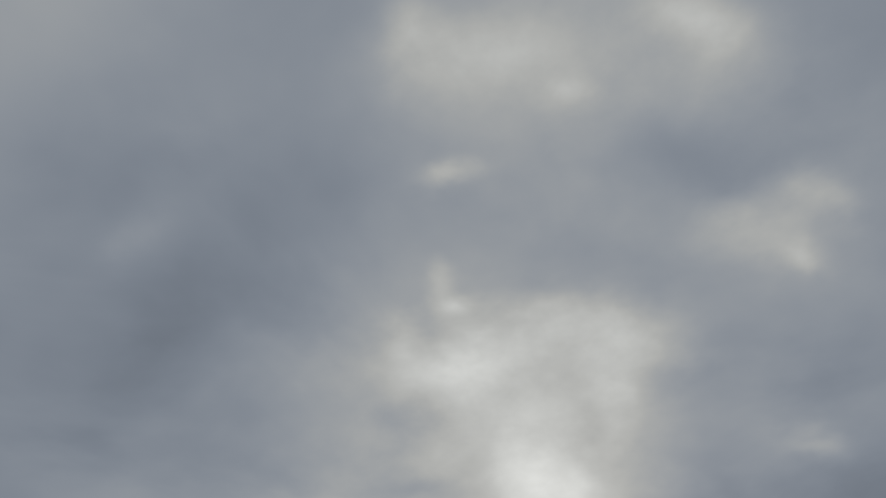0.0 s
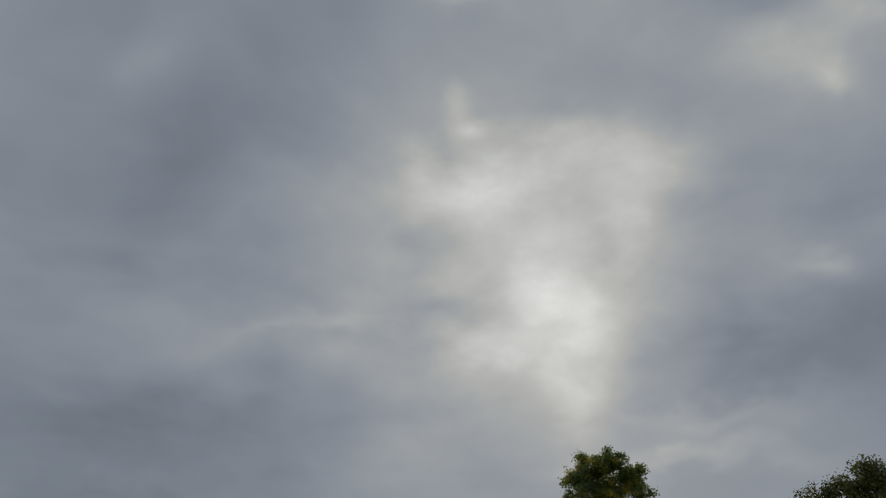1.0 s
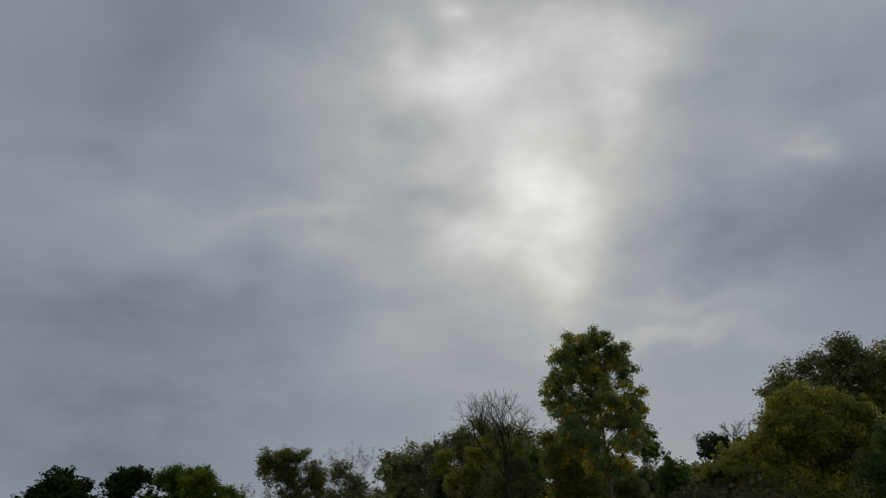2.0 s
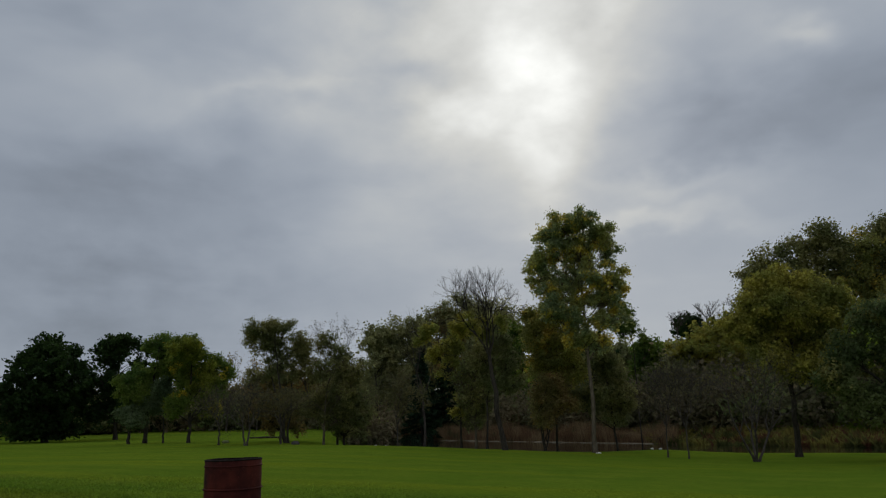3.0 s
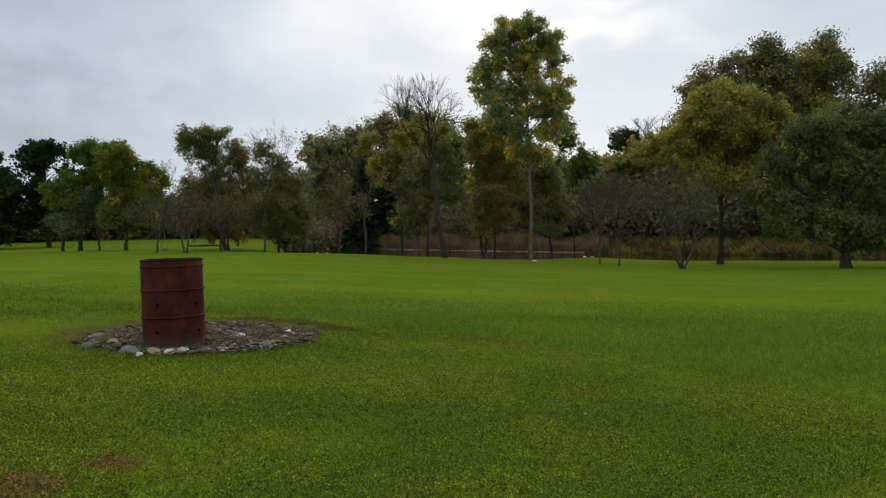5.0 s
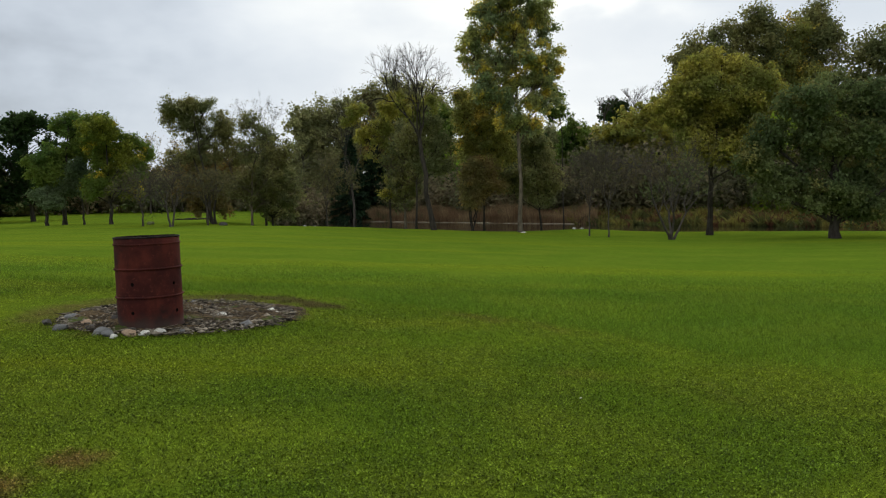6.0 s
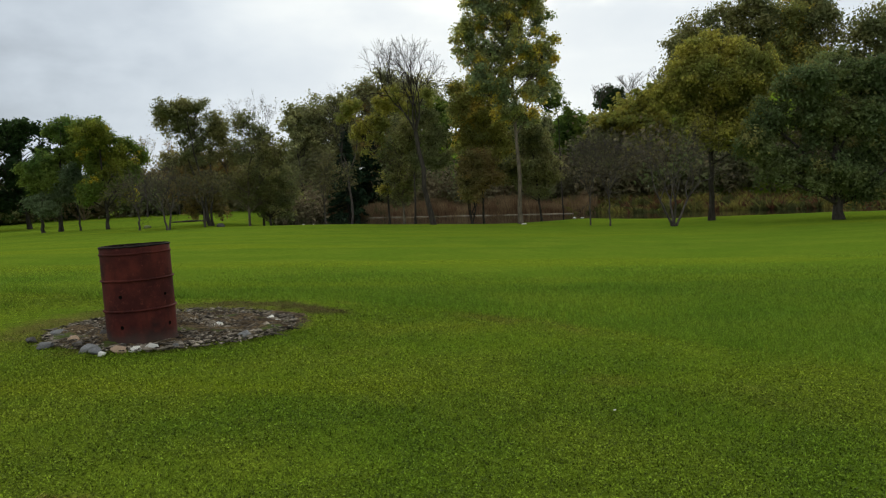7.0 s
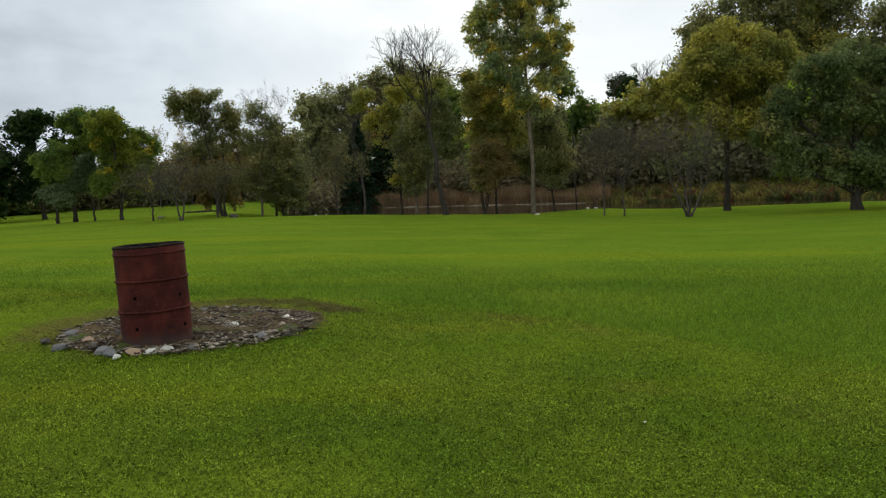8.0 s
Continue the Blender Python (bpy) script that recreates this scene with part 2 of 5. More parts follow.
def soil(name):
    m, t, b = material(name, 0.95)
    p = spot(t)
    a = speckle(t, p, 5.0, 5.0, 0.65)
    f = speckle(t, p, 45.0, 4.0, 0.7)
    c = blend(t, span(t, a, 0.38, 0.62), (0.055, 0.035, 0.017), (0.165, 0.112, 0.055))
    c = blend(t, span(t, f, 0.42, 0.60, 0.0, 0.85), c, (0.014, 0.011, 0.008))
    c = blend(t, span(t, speckle(t, p, 2.3, 3.0), 0.56, 0.66, 0.0, 0.7), c, (0.07, 0.11, 0.018))
    link(t, c, b.inputs["Base Color"])
    relief(t, b, f, 0.8, 0.03)
    return m


def rust(name):
    m, t, b = material(name, 0.82)
    p = t.nodes.new("ShaderNodeTexCoord").outputs["Object"]
    a = speckle(t, p, 3.2, 5.0, 0.62)
    f = speckle(t, p, 28.0, 5.0, 0.7)
    run = speckle(t, p, 7.0, 4.0, 0.6, stretch=(1, 1, 0.12))
    c = blend(t, span(t, a, 0.36, 0.64), (0.047, 0.0125, 0.0110), (0.104, 0.0235, 0.0170))
    c = blend(t, span(t, run, 0.5, 0.7, 0.0, 0.6), c, (0.045, 0.014, 0.011))
    c = blend(t, span(t, f, 0.55, 0.72, 0.0, 0.7), c, (0.14, 0.037, 0.027))
    c = blend(t, span(t, speckle(t, p, 2.4, 4.0, 0.6), 0.54, 0.68, 0.0, 0.85), c, (0.022, 0.013, 0.012))
    zz = t.nodes.new("ShaderNodeSeparateXYZ")
    link(t, p, zz.inputs[0])
    foot = calc(t, "ADD", zz.outputs[2], calc(t, "MULTIPLY", a, 0.22))
    c = blend(t, span(t, foot, 0.12, 0.30, 0.8, 0.0), c, (0.055, 0.042, 0.034))
    link(t, c, b.inputs["Base Color"])
    b.inputs["Metallic"].default_value = 0.0
    relief(t, b, f, 0.35, 0.006)
    return m


def pond(name):
    m, t, b = material(name, 0.06)
    b.inputs["Base Color"].default_value = (0.012, 0.014, 0.009, 1)
    b.inputs["Specular IOR Level"].default_value = 0.5
    relief(t, b, speckle(t, spot(t), 1.2, 3.0, 0.5, stretch=(1, 2.5, 1)), 0.12, 0.05)
    return m


TURF = turf("mown_turf")
BLADE, FRESH = blades("grass_blades", False), blades("long_grass_blades", True)
RUST, SOIL, WATER = rust("rusted_steel"), soil("ash_and_soil"), pond("pond_water")
SOOT = rock("soot_black_steel", (0.012, 0.010, 0.009), (0.030, 0.022, 0.018))
GREY_STONE = rock("grey_fieldstone", (0.12, 0.12, 0.12), (0.24, 0.235, 0.225))
DARK_STONE = rock("dark_fieldstone", (0.06, 0.055, 0.05), (0.14, 0.13, 0.12))
TAN_STONE = rock("tan_fieldstone", (0.30, 0.20, 0.13), (0.46, 0.33, 0.23))
PALE_STONE = rock("pale_fieldstone", (0.56, 0.53, 0.46), (0.82, 0.79, 0.72))
CHIPS = rock("rubble_chips", (0.036, 0.028, 0.020), (0.22, 0.185, 0.140), True)
BARK_DARK = bark("dark_bark", (0.030, 0.025, 0.020), (0.065, 0.055, 0.045))
BARK_GREY = bark("grey_bark", (0.085, 0.068, 0.048), (0.175, 0.142, 0.105))
BARK_TWIG = bark("twig_bark", (0.050, 0.042, 0.036), (0.105, 0.088, 0.076))
LEAF_DARK = leafy("dark_green_leaves", (0.026, 0.052, 0.016), (0.045, 0.080, 0.020))
LEAF_GREEN = leafy("green_leaves", (0.085, 0.145, 0.030), (0.170, 0.225, 0.038))
LEAF_GOLD = leafy("green_and_gold_leaves", (0.131, 0.192, 0.034), (0.230, 0.246, 0.034), (0.600, 0.461, 0.038), share=0.58)
LEAF_SAGE = leafy("grey_green_leaves", (0.090, 0.135, 0.065), (0.140, 0.185, 0.085))
LEAF_OLIVE = leafy("olive_leaves", (0.165, 0.182, 0.075), (0.270, 0.255, 0.095), thin=0.52)
LEAF_YELLOW = leafy("yellowing_olive_leaves", (0.220, 0.235, 0.055), (0.380, 0.340, 0.065), thin=0.52)
LEAF_FAR = leafy("soft_olive_leaves", (0.226, 0.238, 0.104), (0.329, 0.317, 0.134))
LEAF_TALL = leafy("green_turning_yellow_leaves", (0.270, 0.330, 0.160), (0.430, 0.430, 0.140), (0.68, 0.54, 0.10), 0.5, share=0.52, thin=0.66)
LEAF_MIX = leafy("olive_and_gold_leaves", (0.230, 0.245, 0.075), (0.340, 0.320, 0.080), (0.52, 0.38, 0.07), share=0.54, thin=0.55)
LEAF_DULL = leafy("dull_olive_leaves", (0.104, 0.107, 0.049), (0.183, 0.156, 0.067))
LEAF_RUST = leafy("brown_autumn_leaves", (0.244, 0.171, 0.061), (0.220, 0.195, 0.073), (0.366, 0.220, 0.067))
LEAF_OAK = leafy("deep_green_leaves", (0.105, 0.142, 0.055), (0.170, 0.200, 0.070), (0.28, 0.26, 0.08), share=0.55)
NEEDLE = leafy("spruce_needles", (0.013, 0.031, 0.013), (0.023, 0.047, 0.018), thin=0.1)
REED = leafy("brown_reeds", (0.200, 0.120, 0.065), (0.300, 0.205, 0.110), (0.150, 0.130, 0.062), 0.35)
WEED = leafy("bank_weeds", (0.10, 0.11, 0.035), (0.28, 0.245, 0.06), (0.16, 0.075, 0.04), 0.45, share=0.50)
BRUSH = leafy("dull_undergrowth", (0.147, 0.142, 0.074), (0.234, 0.184, 0.104), (0.160, 0.195, 0.069), 0.12)


# ---- mesh helpers ----
def mesh_object(name, verts, faces, mat, parent=None, smooth_faces=False):
    me = bpy.data.meshes.new(name)
    me.from_pydata(verts, [], faces)
    me.materials.append(mat)
    if smooth_faces:
        me.shade_smooth()
    ob = new(name, me)
    if parent:
        ob.parent = parent
    return ob


def empty(name, x, y, z):
    ob = new(name)
    ob.empty_display_size = 0.2
    ob.matrix_world = pose(x, y, z)
    return ob


class Tubes:
    """Tapered round limbs, gathered for one mesh."""

    def __init__(self):
        self.v, self.f, self.n = [], [], 0

    def add(self, pts, radii, k):
        pts, radii = np.asarray(pts, float), np.asarray(radii, float)
        d = np.gradient(pts, axis=0)
        d /= np.linalg.norm(d, axis=1)[:, None] + 1e-9
        ref = np.array((1.0, 0.0, 0.0)) if abs(d[0][0]) < 0.7 else np.array((0.0, 1.0, 0.0))
        a = np.cross(d, ref)
        a /= np.linalg.norm(a, axis=1)[:, None] + 1e-9
        b = np.cross(d, a)
        ang = np.arange(k) * 2 * math.pi / k
        ring = a[:, None, :] * np.cos(ang)[None, :, None] + b[:, None, :] * np.sin(ang)[None, :, None]
        self.v.append((pts[:, None, :] + ring * radii[:, None, None]).reshape(-1, 3))
        m = len(pts)
        i = np.arange(m - 1)[:, None] * k + np.arange(k)[None, :]
        j = np.arange(m - 1)[:, None] * k + (np.arange(k)[None, :] + 1) % k
        self.f.append(np.stack([i, j, j + k, i + k], -1).reshape(-1, 4) + self.n)
        self.n += m * k

    def data(self):
        return np.concatenate(self.v), np.concatenate(self.f)


def leaf_cards(centres, size, rng, upward=0.3, long=1.5, normals=None):
    """A small pointed leaf, folded a little along its middle, at each centre."""
    n = len(centres)
    nor = rng.normal(size=(n, 3))
    nor[:, 2] += upward * np.sign(nor[:, 2] + 0.3) * 1.2
    if normals is not None:
        nor = np.array(normals)
    nor /= np.linalg.norm(nor, axis=1)[:, None]
    t = np.cross(nor, rng.normal(size=(n, 3)))
    t /= np.linalg.norm(t, axis=1)[:, None] + 1e-9
    s = np.cross(nor, t)
    q = (size * rng.uniform(0.6, 1.35, n))[:, None]
    v = np.stack([centres - t * q * 0.5 * long, centres + s * q * 0.45 + nor * q * 0.14,
                  centres + t * q * 0.5 * long, centres - s * q * 0.45 + nor * q * 0.14], 1).reshape(-1, 3)
    return v, np.arange(4 * n).reshape(n, 4)


def smooth(a, b, v):
    k = min(1.0, max(0.0, (v - a) / (b - a)))
    return k * k * (3 - 2 * k)


def shore_near(x):
    """Where the lawn meets the pond, as y over x."""
    return 60.5 - 0.38 * x + 7.0 * max(0.0, -16.5 - x)


def shore_far(x):
    return 105.0 - 1.43 * x


def ground_z(x, y):
    """Height of the ground: lawn falling to the pond, pond bed, far bank and hill."""
    far = -1.2 * smooth(-16, 18, x)
    near = max(-0.45, min(0.4, -0.045 * (x + 2.4)))
    w = smooth(6, 40, y)
    z = w * far + (1 - w) * near
    z += 0.35 * math.exp(-((x - 11.7) / 3.5) ** 2 - ((y - 54) / 3.0) ** 2)
    z += 1.3 * smooth(78, 125, y) * smooth(-14, -26, x)
    z -= 0.50 * smooth(51.0, 60.0, y) * smooth(-17, -11, x) * smooth(20, 10, x) * smooth(110, 80, y)
    a, b = y - shore_near(x), shore_far(x) - y
    if b < 0:
        rise = smooth(0, 6, -b)
        bank = -1.5 + 0.8 * rise + 14.0 * smooth(4, 100, -b) * smooth(-45, 15, x) + 3.0 * smooth(0, 60, -b)
        k = smooth(-26, -16, x)
        z = z * (1 - k) + bank * k
    elif a > 0:
        z += (-2.3 - z) * smooth(0, 3.0, a) * smooth(0, 3.0, b + 1.5)
    return z

# ---- ground ----
def build_ground():
    rings = [0.0] + list(np.geomspace(0.6, 60.0, 90)) + list(np.geomspace(61.5, 160.0, 70)) + list(np.geomspace(170.0, 3500.0, 14))
    k = 360
    verts, faces = [], []
    for r in rings:
        for i in range(k):
            a = 2 * math.pi * i / k
            x, y = r * math.sin(a), 2.0 + r * math.cos(a)
            far = smooth(250, 900, r)
            z = ground_z(x, y) * (1 - far) + far * 8.0
            z += 0.03 * noise.noise((x * 0.35, y * 0.35, 0)) * smooth(2, 8, r)
            verts.append((x, y, z))
    for j in range(len(rings) - 1):
        for i in range(k):
            b, c = j * k + i, j * k + (i + 1) % k
            faces.append((b, c, c + k, b + k))
    ob = mesh_object("ground", verts, faces, TURF, smooth_faces=True)
    tagged(ob, "mown green lawn sloping gently to the pond and the hill behind", "lawn", kind="structure")


def build_water():
    verts, faces = [], []
    xs = np.linspace(-24, 75, 40)
    for x in xs:
        verts.append((x, shore_near(max(x, -16.5)) - 1.0, -1.32))
        verts.append((x, shore_far(x) + 6.0, -1.32))
    for i in range(len(xs) - 1):
        faces.append((2 * i, 2 * i + 2, 2 * i + 3, 2 * i + 1))
    ob = mesh_object("water", verts, faces, WATER)
    tagged(ob, "still dark pond water behind the lawn", "pond", kind="structure")
    # thin tan tube added to draw a pale line along the far shore
    tubes = Tubes()
    pts = [(x, shore_far(x) - 0.8 + 0.6 * noise.noise((x * 0.3, 0, 4)), -1.31) for x in np.linspace(-19, 17, 160)]
    tubes.add(pts, [max(0.008, 0.05 + 0.10 * noise.noise((p[0] * 0.55, 3, 0))) for p in pts], 6)
    ob = mesh_object("mud_bank", *tubes.data(), rock("pale_shore_tan", (0.20, 0.165, 0.11), (0.33, 0.28, 0.20), scale=2.0))
    tagged(ob, "thin pale line added along the far shore of the pond", "bank", kind="structure")


# ---- trees ----
def tree(name, x, y, height, radius, low, leaf, count, size, trunk_r, seed, label, wood=BARK_DARK, clumps=60, lean=(0.0, 0.0),
         stems=1, twigs=9, round_top=1.0, clump_r=0.85, bare_top=0.0, fork=0.75, twig_r=0.012, sag=0.0, wobble=0.008, lobes=1.0, fan=0.0, splay=0.4, leader=0.95, rise=1.0, group="trees round the lawn"):
    """A tree: wobbling trunks, limbs to each clump, twigs, and leaves along the twigs."""
    rng = np.random.RandomState(seed)
    z0 = ground_z(x, y)
    root = empty(name, x, y, z0)
    tubes = Tubes()
    trunks = []
    for s in range(stems):
        turn = 2 * math.pi * (s + rng.uniform(-0.3, 0.3)) / stems
        out = 0.0 if stems == 1 else radius * splay * rng.uniform(0.6, 1.4)
        f = np.linspace(0, 1, 10)
        top = (height - clump_r) * (leader if stems == 1 else rng.uniform(0.7, 0.92))
        wob = np.cumsum(rng.normal(0, height * wobble, (10, 2)), axis=0)
        wob[0] = 0
        px = lean[0] * f ** 1.3 + math.cos(turn) * out * f ** 0.8 + wob[:, 0]
        py = lean[1] * f ** 1.3 + math.sin(turn) * out * f ** 0.8 + wob[:, 1]
        start = 0.0 if stems == 1 else trunk_r * 0.9
        pts = np.stack([px + math.cos(turn) * start, py + math.sin(turn) * start, f * top - 0.15 * (f == 0)], 1)
        rad = trunk_r * (1 - f) ** fork + 0.015
        rad[0] *= 1.45
        tubes.add(pts, rad, 8)
        trunks.append(pts)
    span_z = height - low - clump_r
    radius = radius - 0.3 * clump_r
    p1, p2, p3 = rng.uniform(0, 6.28, 3)
    twig_pts = []
    for c in range(clumps):
        f = rng.uniform(0.0, 1.0) ** 0.9
        prof = math.sqrt(max(0.02, 1 - ((f - 0.4) / 0.6) ** 2)) ** round_top if f > 0.4 else 0.62 + 0.38 * f / 0.4
        th = rng.uniform(0, 2 * math.pi)
        r = radius * prof * math.sqrt(rng.uniform(0.05, 1.0)) * (1 + lobes * (0.16 * math.sin(2 * th + p1) + 0.13 * math.sin(3 * th + p2) + 0.10 * math.sin(5 * th + p3 + 6 * f)))
        trunk = trunks[rng.randint(stems)]
        zc = low + f * span_z
        axis = np.array([np.interp(zc, trunk[:, 2], trunk[:, i]) for i in (0, 1)])
        mid = axis if stems == 1 else axis * 0.5
        end = np.array((mid[0] + math.cos(th) * r, mid[1] + math.sin(th) * r, zc - sag * r))
        za = max(low * 0.8, min(zc - r * rise * rng.uniform(0.35, 0.9), trunk[-1, 2] * 0.97))
        start = np.array([np.interp(za, trunk[:, 2], trunk[:, i]) for i in (0, 1)] + [za])
        k = np.linspace(0, 1, 6)[:, None]
        line = start + (end - start) * k
        line[:, 2] += np.sin(k[:, 0] * math.pi) * r * 0.13
        line[1:-1] += rng.normal(0, 0.045 * (r + 0.6), (4, 3))
        thick = min(trunk_r * 0.42, 0.02 + 0.016 * np.linalg.norm(end - start))
        tubes.add(line, np.linspace(thick, 0.012, 6), 4)
        rc = clump_r * rng.uniform(0.6, 1.3)
        bare = bare_top and f > 1 - bare_top + rng.normal(0, 0.05)
        way = (end - start) / (np.linalg.norm(end - start) + 1e-6)
        for k in range(twigs):
            if fan or bare:
                a = start + (end - start) * rng.uniform(0.35, 1.0)
                a = line[2:][np.argmin(np.linalg.norm(line[2:] - a, axis=1))]
                d = way * 0.6 + np.array((0, 0, 0.45)) + rng.normal(0, 0.45, 3)
                b = a + d / np.linalg.norm(d) * rc * rng.uniform(0.7, 1.7)
                m = (a + b) / 2 + rng.normal(0, rc * 0.07, 3)
                for _ in range(2):
                    d2 = (b - a) * 0.45 + rng.normal(0, rc * 0.28, 3) + np.array((0, 0, rc * 0.12))
                    tubes.add([m, m + d2], (twig_r * 0.85, twig_r * 0.45), 3)
            else:
                a = line[rng.randint(3, 6)]
                b = end + rng.normal(0, rc * 0.55, 3)
                m = (a + b) / 2 + rng.normal(0, rc * 0.12, 3)
            tubes.add([a, m, b], (twig_r * 1.4, twig_r, twig_r * 0.5), 3)
            if not bare:
                twig_pts.append((a, m, b, rc))
    wood_ob = mesh_object("trunk", *tubes.data(), wood, root, True)
    wood_ob["label"] = "trunk with spreading limbs and twigs"
    if count and twig_pts:
        pick = rng.randint(0, len(twig_pts), count)
        A = np.array([q[0] for q in twig_pts])[pick]
        B = np.array([q[2] for q in twig_pts])[pick]
        R = np.array([q[3] for q in twig_pts])[pick][:, None]
        pos = A + (B - A) * rng.uniform(0.35, 1.08, (count, 1)) + rng.normal(0, 0.17, (count, 3)) * R
        keep = pos[:, 2] > 0.25
        mesh_object("crown", *leaf_cards(pos[keep], size, rng), leaf, root)
    return tagged(root, label, "tree", group)


def branch(tubes, tips, p, d, length, r, depth, rng, spread, lift):
    """A limb that divides again and again into thinner ones."""
    d = d / np.linalg.norm(d)
    r = max(r, 0.0065)
    end = p + d * length
    mid = (p + end) / 2 + rng.normal(0, 0.05 * length, 3)
    tubes.add([p, mid, end], (r, r * 0.85, r * 0.68), 6 if depth > 4 else 3)
    if depth == 0:
        tips.append((mid, end))
        return
    if depth < 3:
        tips.append((mid, end))
    for k in range(3 if rng.rand() < 0.35 else 2):
        side = rng.normal(0, 1, 3)
        side -= d * side.dot(d)
        side /= np.linalg.norm(side)
        a = spread * rng.uniform(0.55, 1.35)
        nd = d * math.cos(a) + side * math.sin(a) + np.array((0, 0, lift))
        branch(tubes, tips, end, nd, length * rng.uniform(0.66, 0.88), r * rng.uniform(0.58, 0.72), depth - 1, rng, spread, lift)
    if depth > 1 and rng.rand() < 0.55:
        side = rng.normal(0, 1, 3)
        nd = d * 0.5 + side / np.linalg.norm(side) * 0.8 + np.array((0, 0, lift))
        branch(tubes, tips, mid, nd, length * rng.uniform(0.5, 0.75), r * 0.5, depth - 2, rng, spread, lift)


def forked_tree(name, x, y, height, radius, fork, leaf, count, size, trunk_r, seed, label, wood=BARK_TWIG, stems=1, heads=3, depth=5, spread=0.42,
                lift=0.08, splay=0.5, lean=0.0, leaf_low=0.0, leaf_high=1.0, twig=0.008, scatter=0.16, group="trees round the lawn"):
    """A tree whose trunks fork into heads that divide down to fine twigs; leaves sit on the twigs."""
    rng = np.random.RandomState(seed)
    root = empty(name, x, y, ground_z(x, y))
    trunk, crown, tips = Tubes(), Tubes(), []
    for s in range(stems):
        turn = 2 * math.pi * (s + rng.uniform(-0.3, 0.3)) / stems
        out = 0.0 if stems == 1 else splay
        f = np.linspace(0, 1, 6)
        px = math.cos(turn) * (trunk_r * (stems > 1) + out * f) + lean * fork / height * f + rng.normal(0, 0.015 * fork, 6) * (f > 0)
        py = math.sin(turn) * (trunk_r * (stems > 1) + out * f) + rng.normal(0, 0.015 * fork, 6) * (f > 0)
        pts = np.stack([px, py, f * fork - 0.12 * (f == 0)], 1)
        rad = np.linspace(trunk_r, trunk_r * 0.78, 6)
        rad[0] *= 1.35
        trunk.add(pts, rad, 8)
        for h in range(heads):
            a = 2 * math.pi * (h + rng.uniform(-0.3, 0.3)) / heads
            tilt = spread * rng.uniform(0.5, 1.2) if heads > 1 else 0.05
            d = np.array((math.cos(a) * math.sin(tilt) + math.cos(turn) * (stems > 1) * 0.35 + lean / height * 0.5, math.sin(a) * math.sin(tilt) + math.sin(turn) * (stems > 1) * 0.35, math.cos(tilt)))
            branch(crown, tips, pts[-1], d, (height - fork) * 0.30, trunk_r * 0.55, depth, rng, spread, lift)
    v, f = crown.data()
    mid_x = lean * fork / height
    a = np.array([t_[0] for t_ in tips])
    b = np.array([t_[1] for t_ in tips])
    top = np.percentile(b[:, 2], 99.5)
    wide = np.percentile(np.hypot(b[:, 0] - lean * 0.7, b[:, 1]), 93)

    def fit(q):
        """Bring the crown to the tree's height and breadth."""
        k = np.clip((q[:, 2] - fork) / max(0.1, top - fork), 0, None)
        w_ = 1 + (radius / wide - 1) * np.clip(k * 3, 0, 1)
        cx = mid_x + (lean - mid_x) * np.clip(k, 0, 1) * 0.5
        return np.stack([cx + (q[:, 0] - cx) * w_, q[:, 1] * w_, fork + (q[:, 2] - fork) * (height - fork) / (top - fork)], 1)

    tv, tf = trunk.data()
    ob = mesh_object("trunk", np.concatenate([tv, fit(v)]), np.concatenate([tf, f + len(tv)]), wood, root, True)
    ob["label"] = "trunk with limbs dividing into fine twigs"
    a, b = fit(a), fit(b)
    part = (b[:, 2] - fork) / (height - fork)
    ok = np.where((part >= leaf_low) & (part + rng.normal(0, 0.06, len(part)) <= leaf_high))[0]
    if count and len(ok):
        pick = ok[rng.randint(0, len(ok), count)]
        pos = a[pick] + (b[pick] - a[pick]) * rng.uniform(0.2, 1.15, (count, 1)) + rng.normal(0, scatter, (count, 3))
        mesh_object("crown", *leaf_cards(pos[pos[:, 2] > 0.3], size, rng), leaf, root)
    return tagged(root, label, "tree", group)


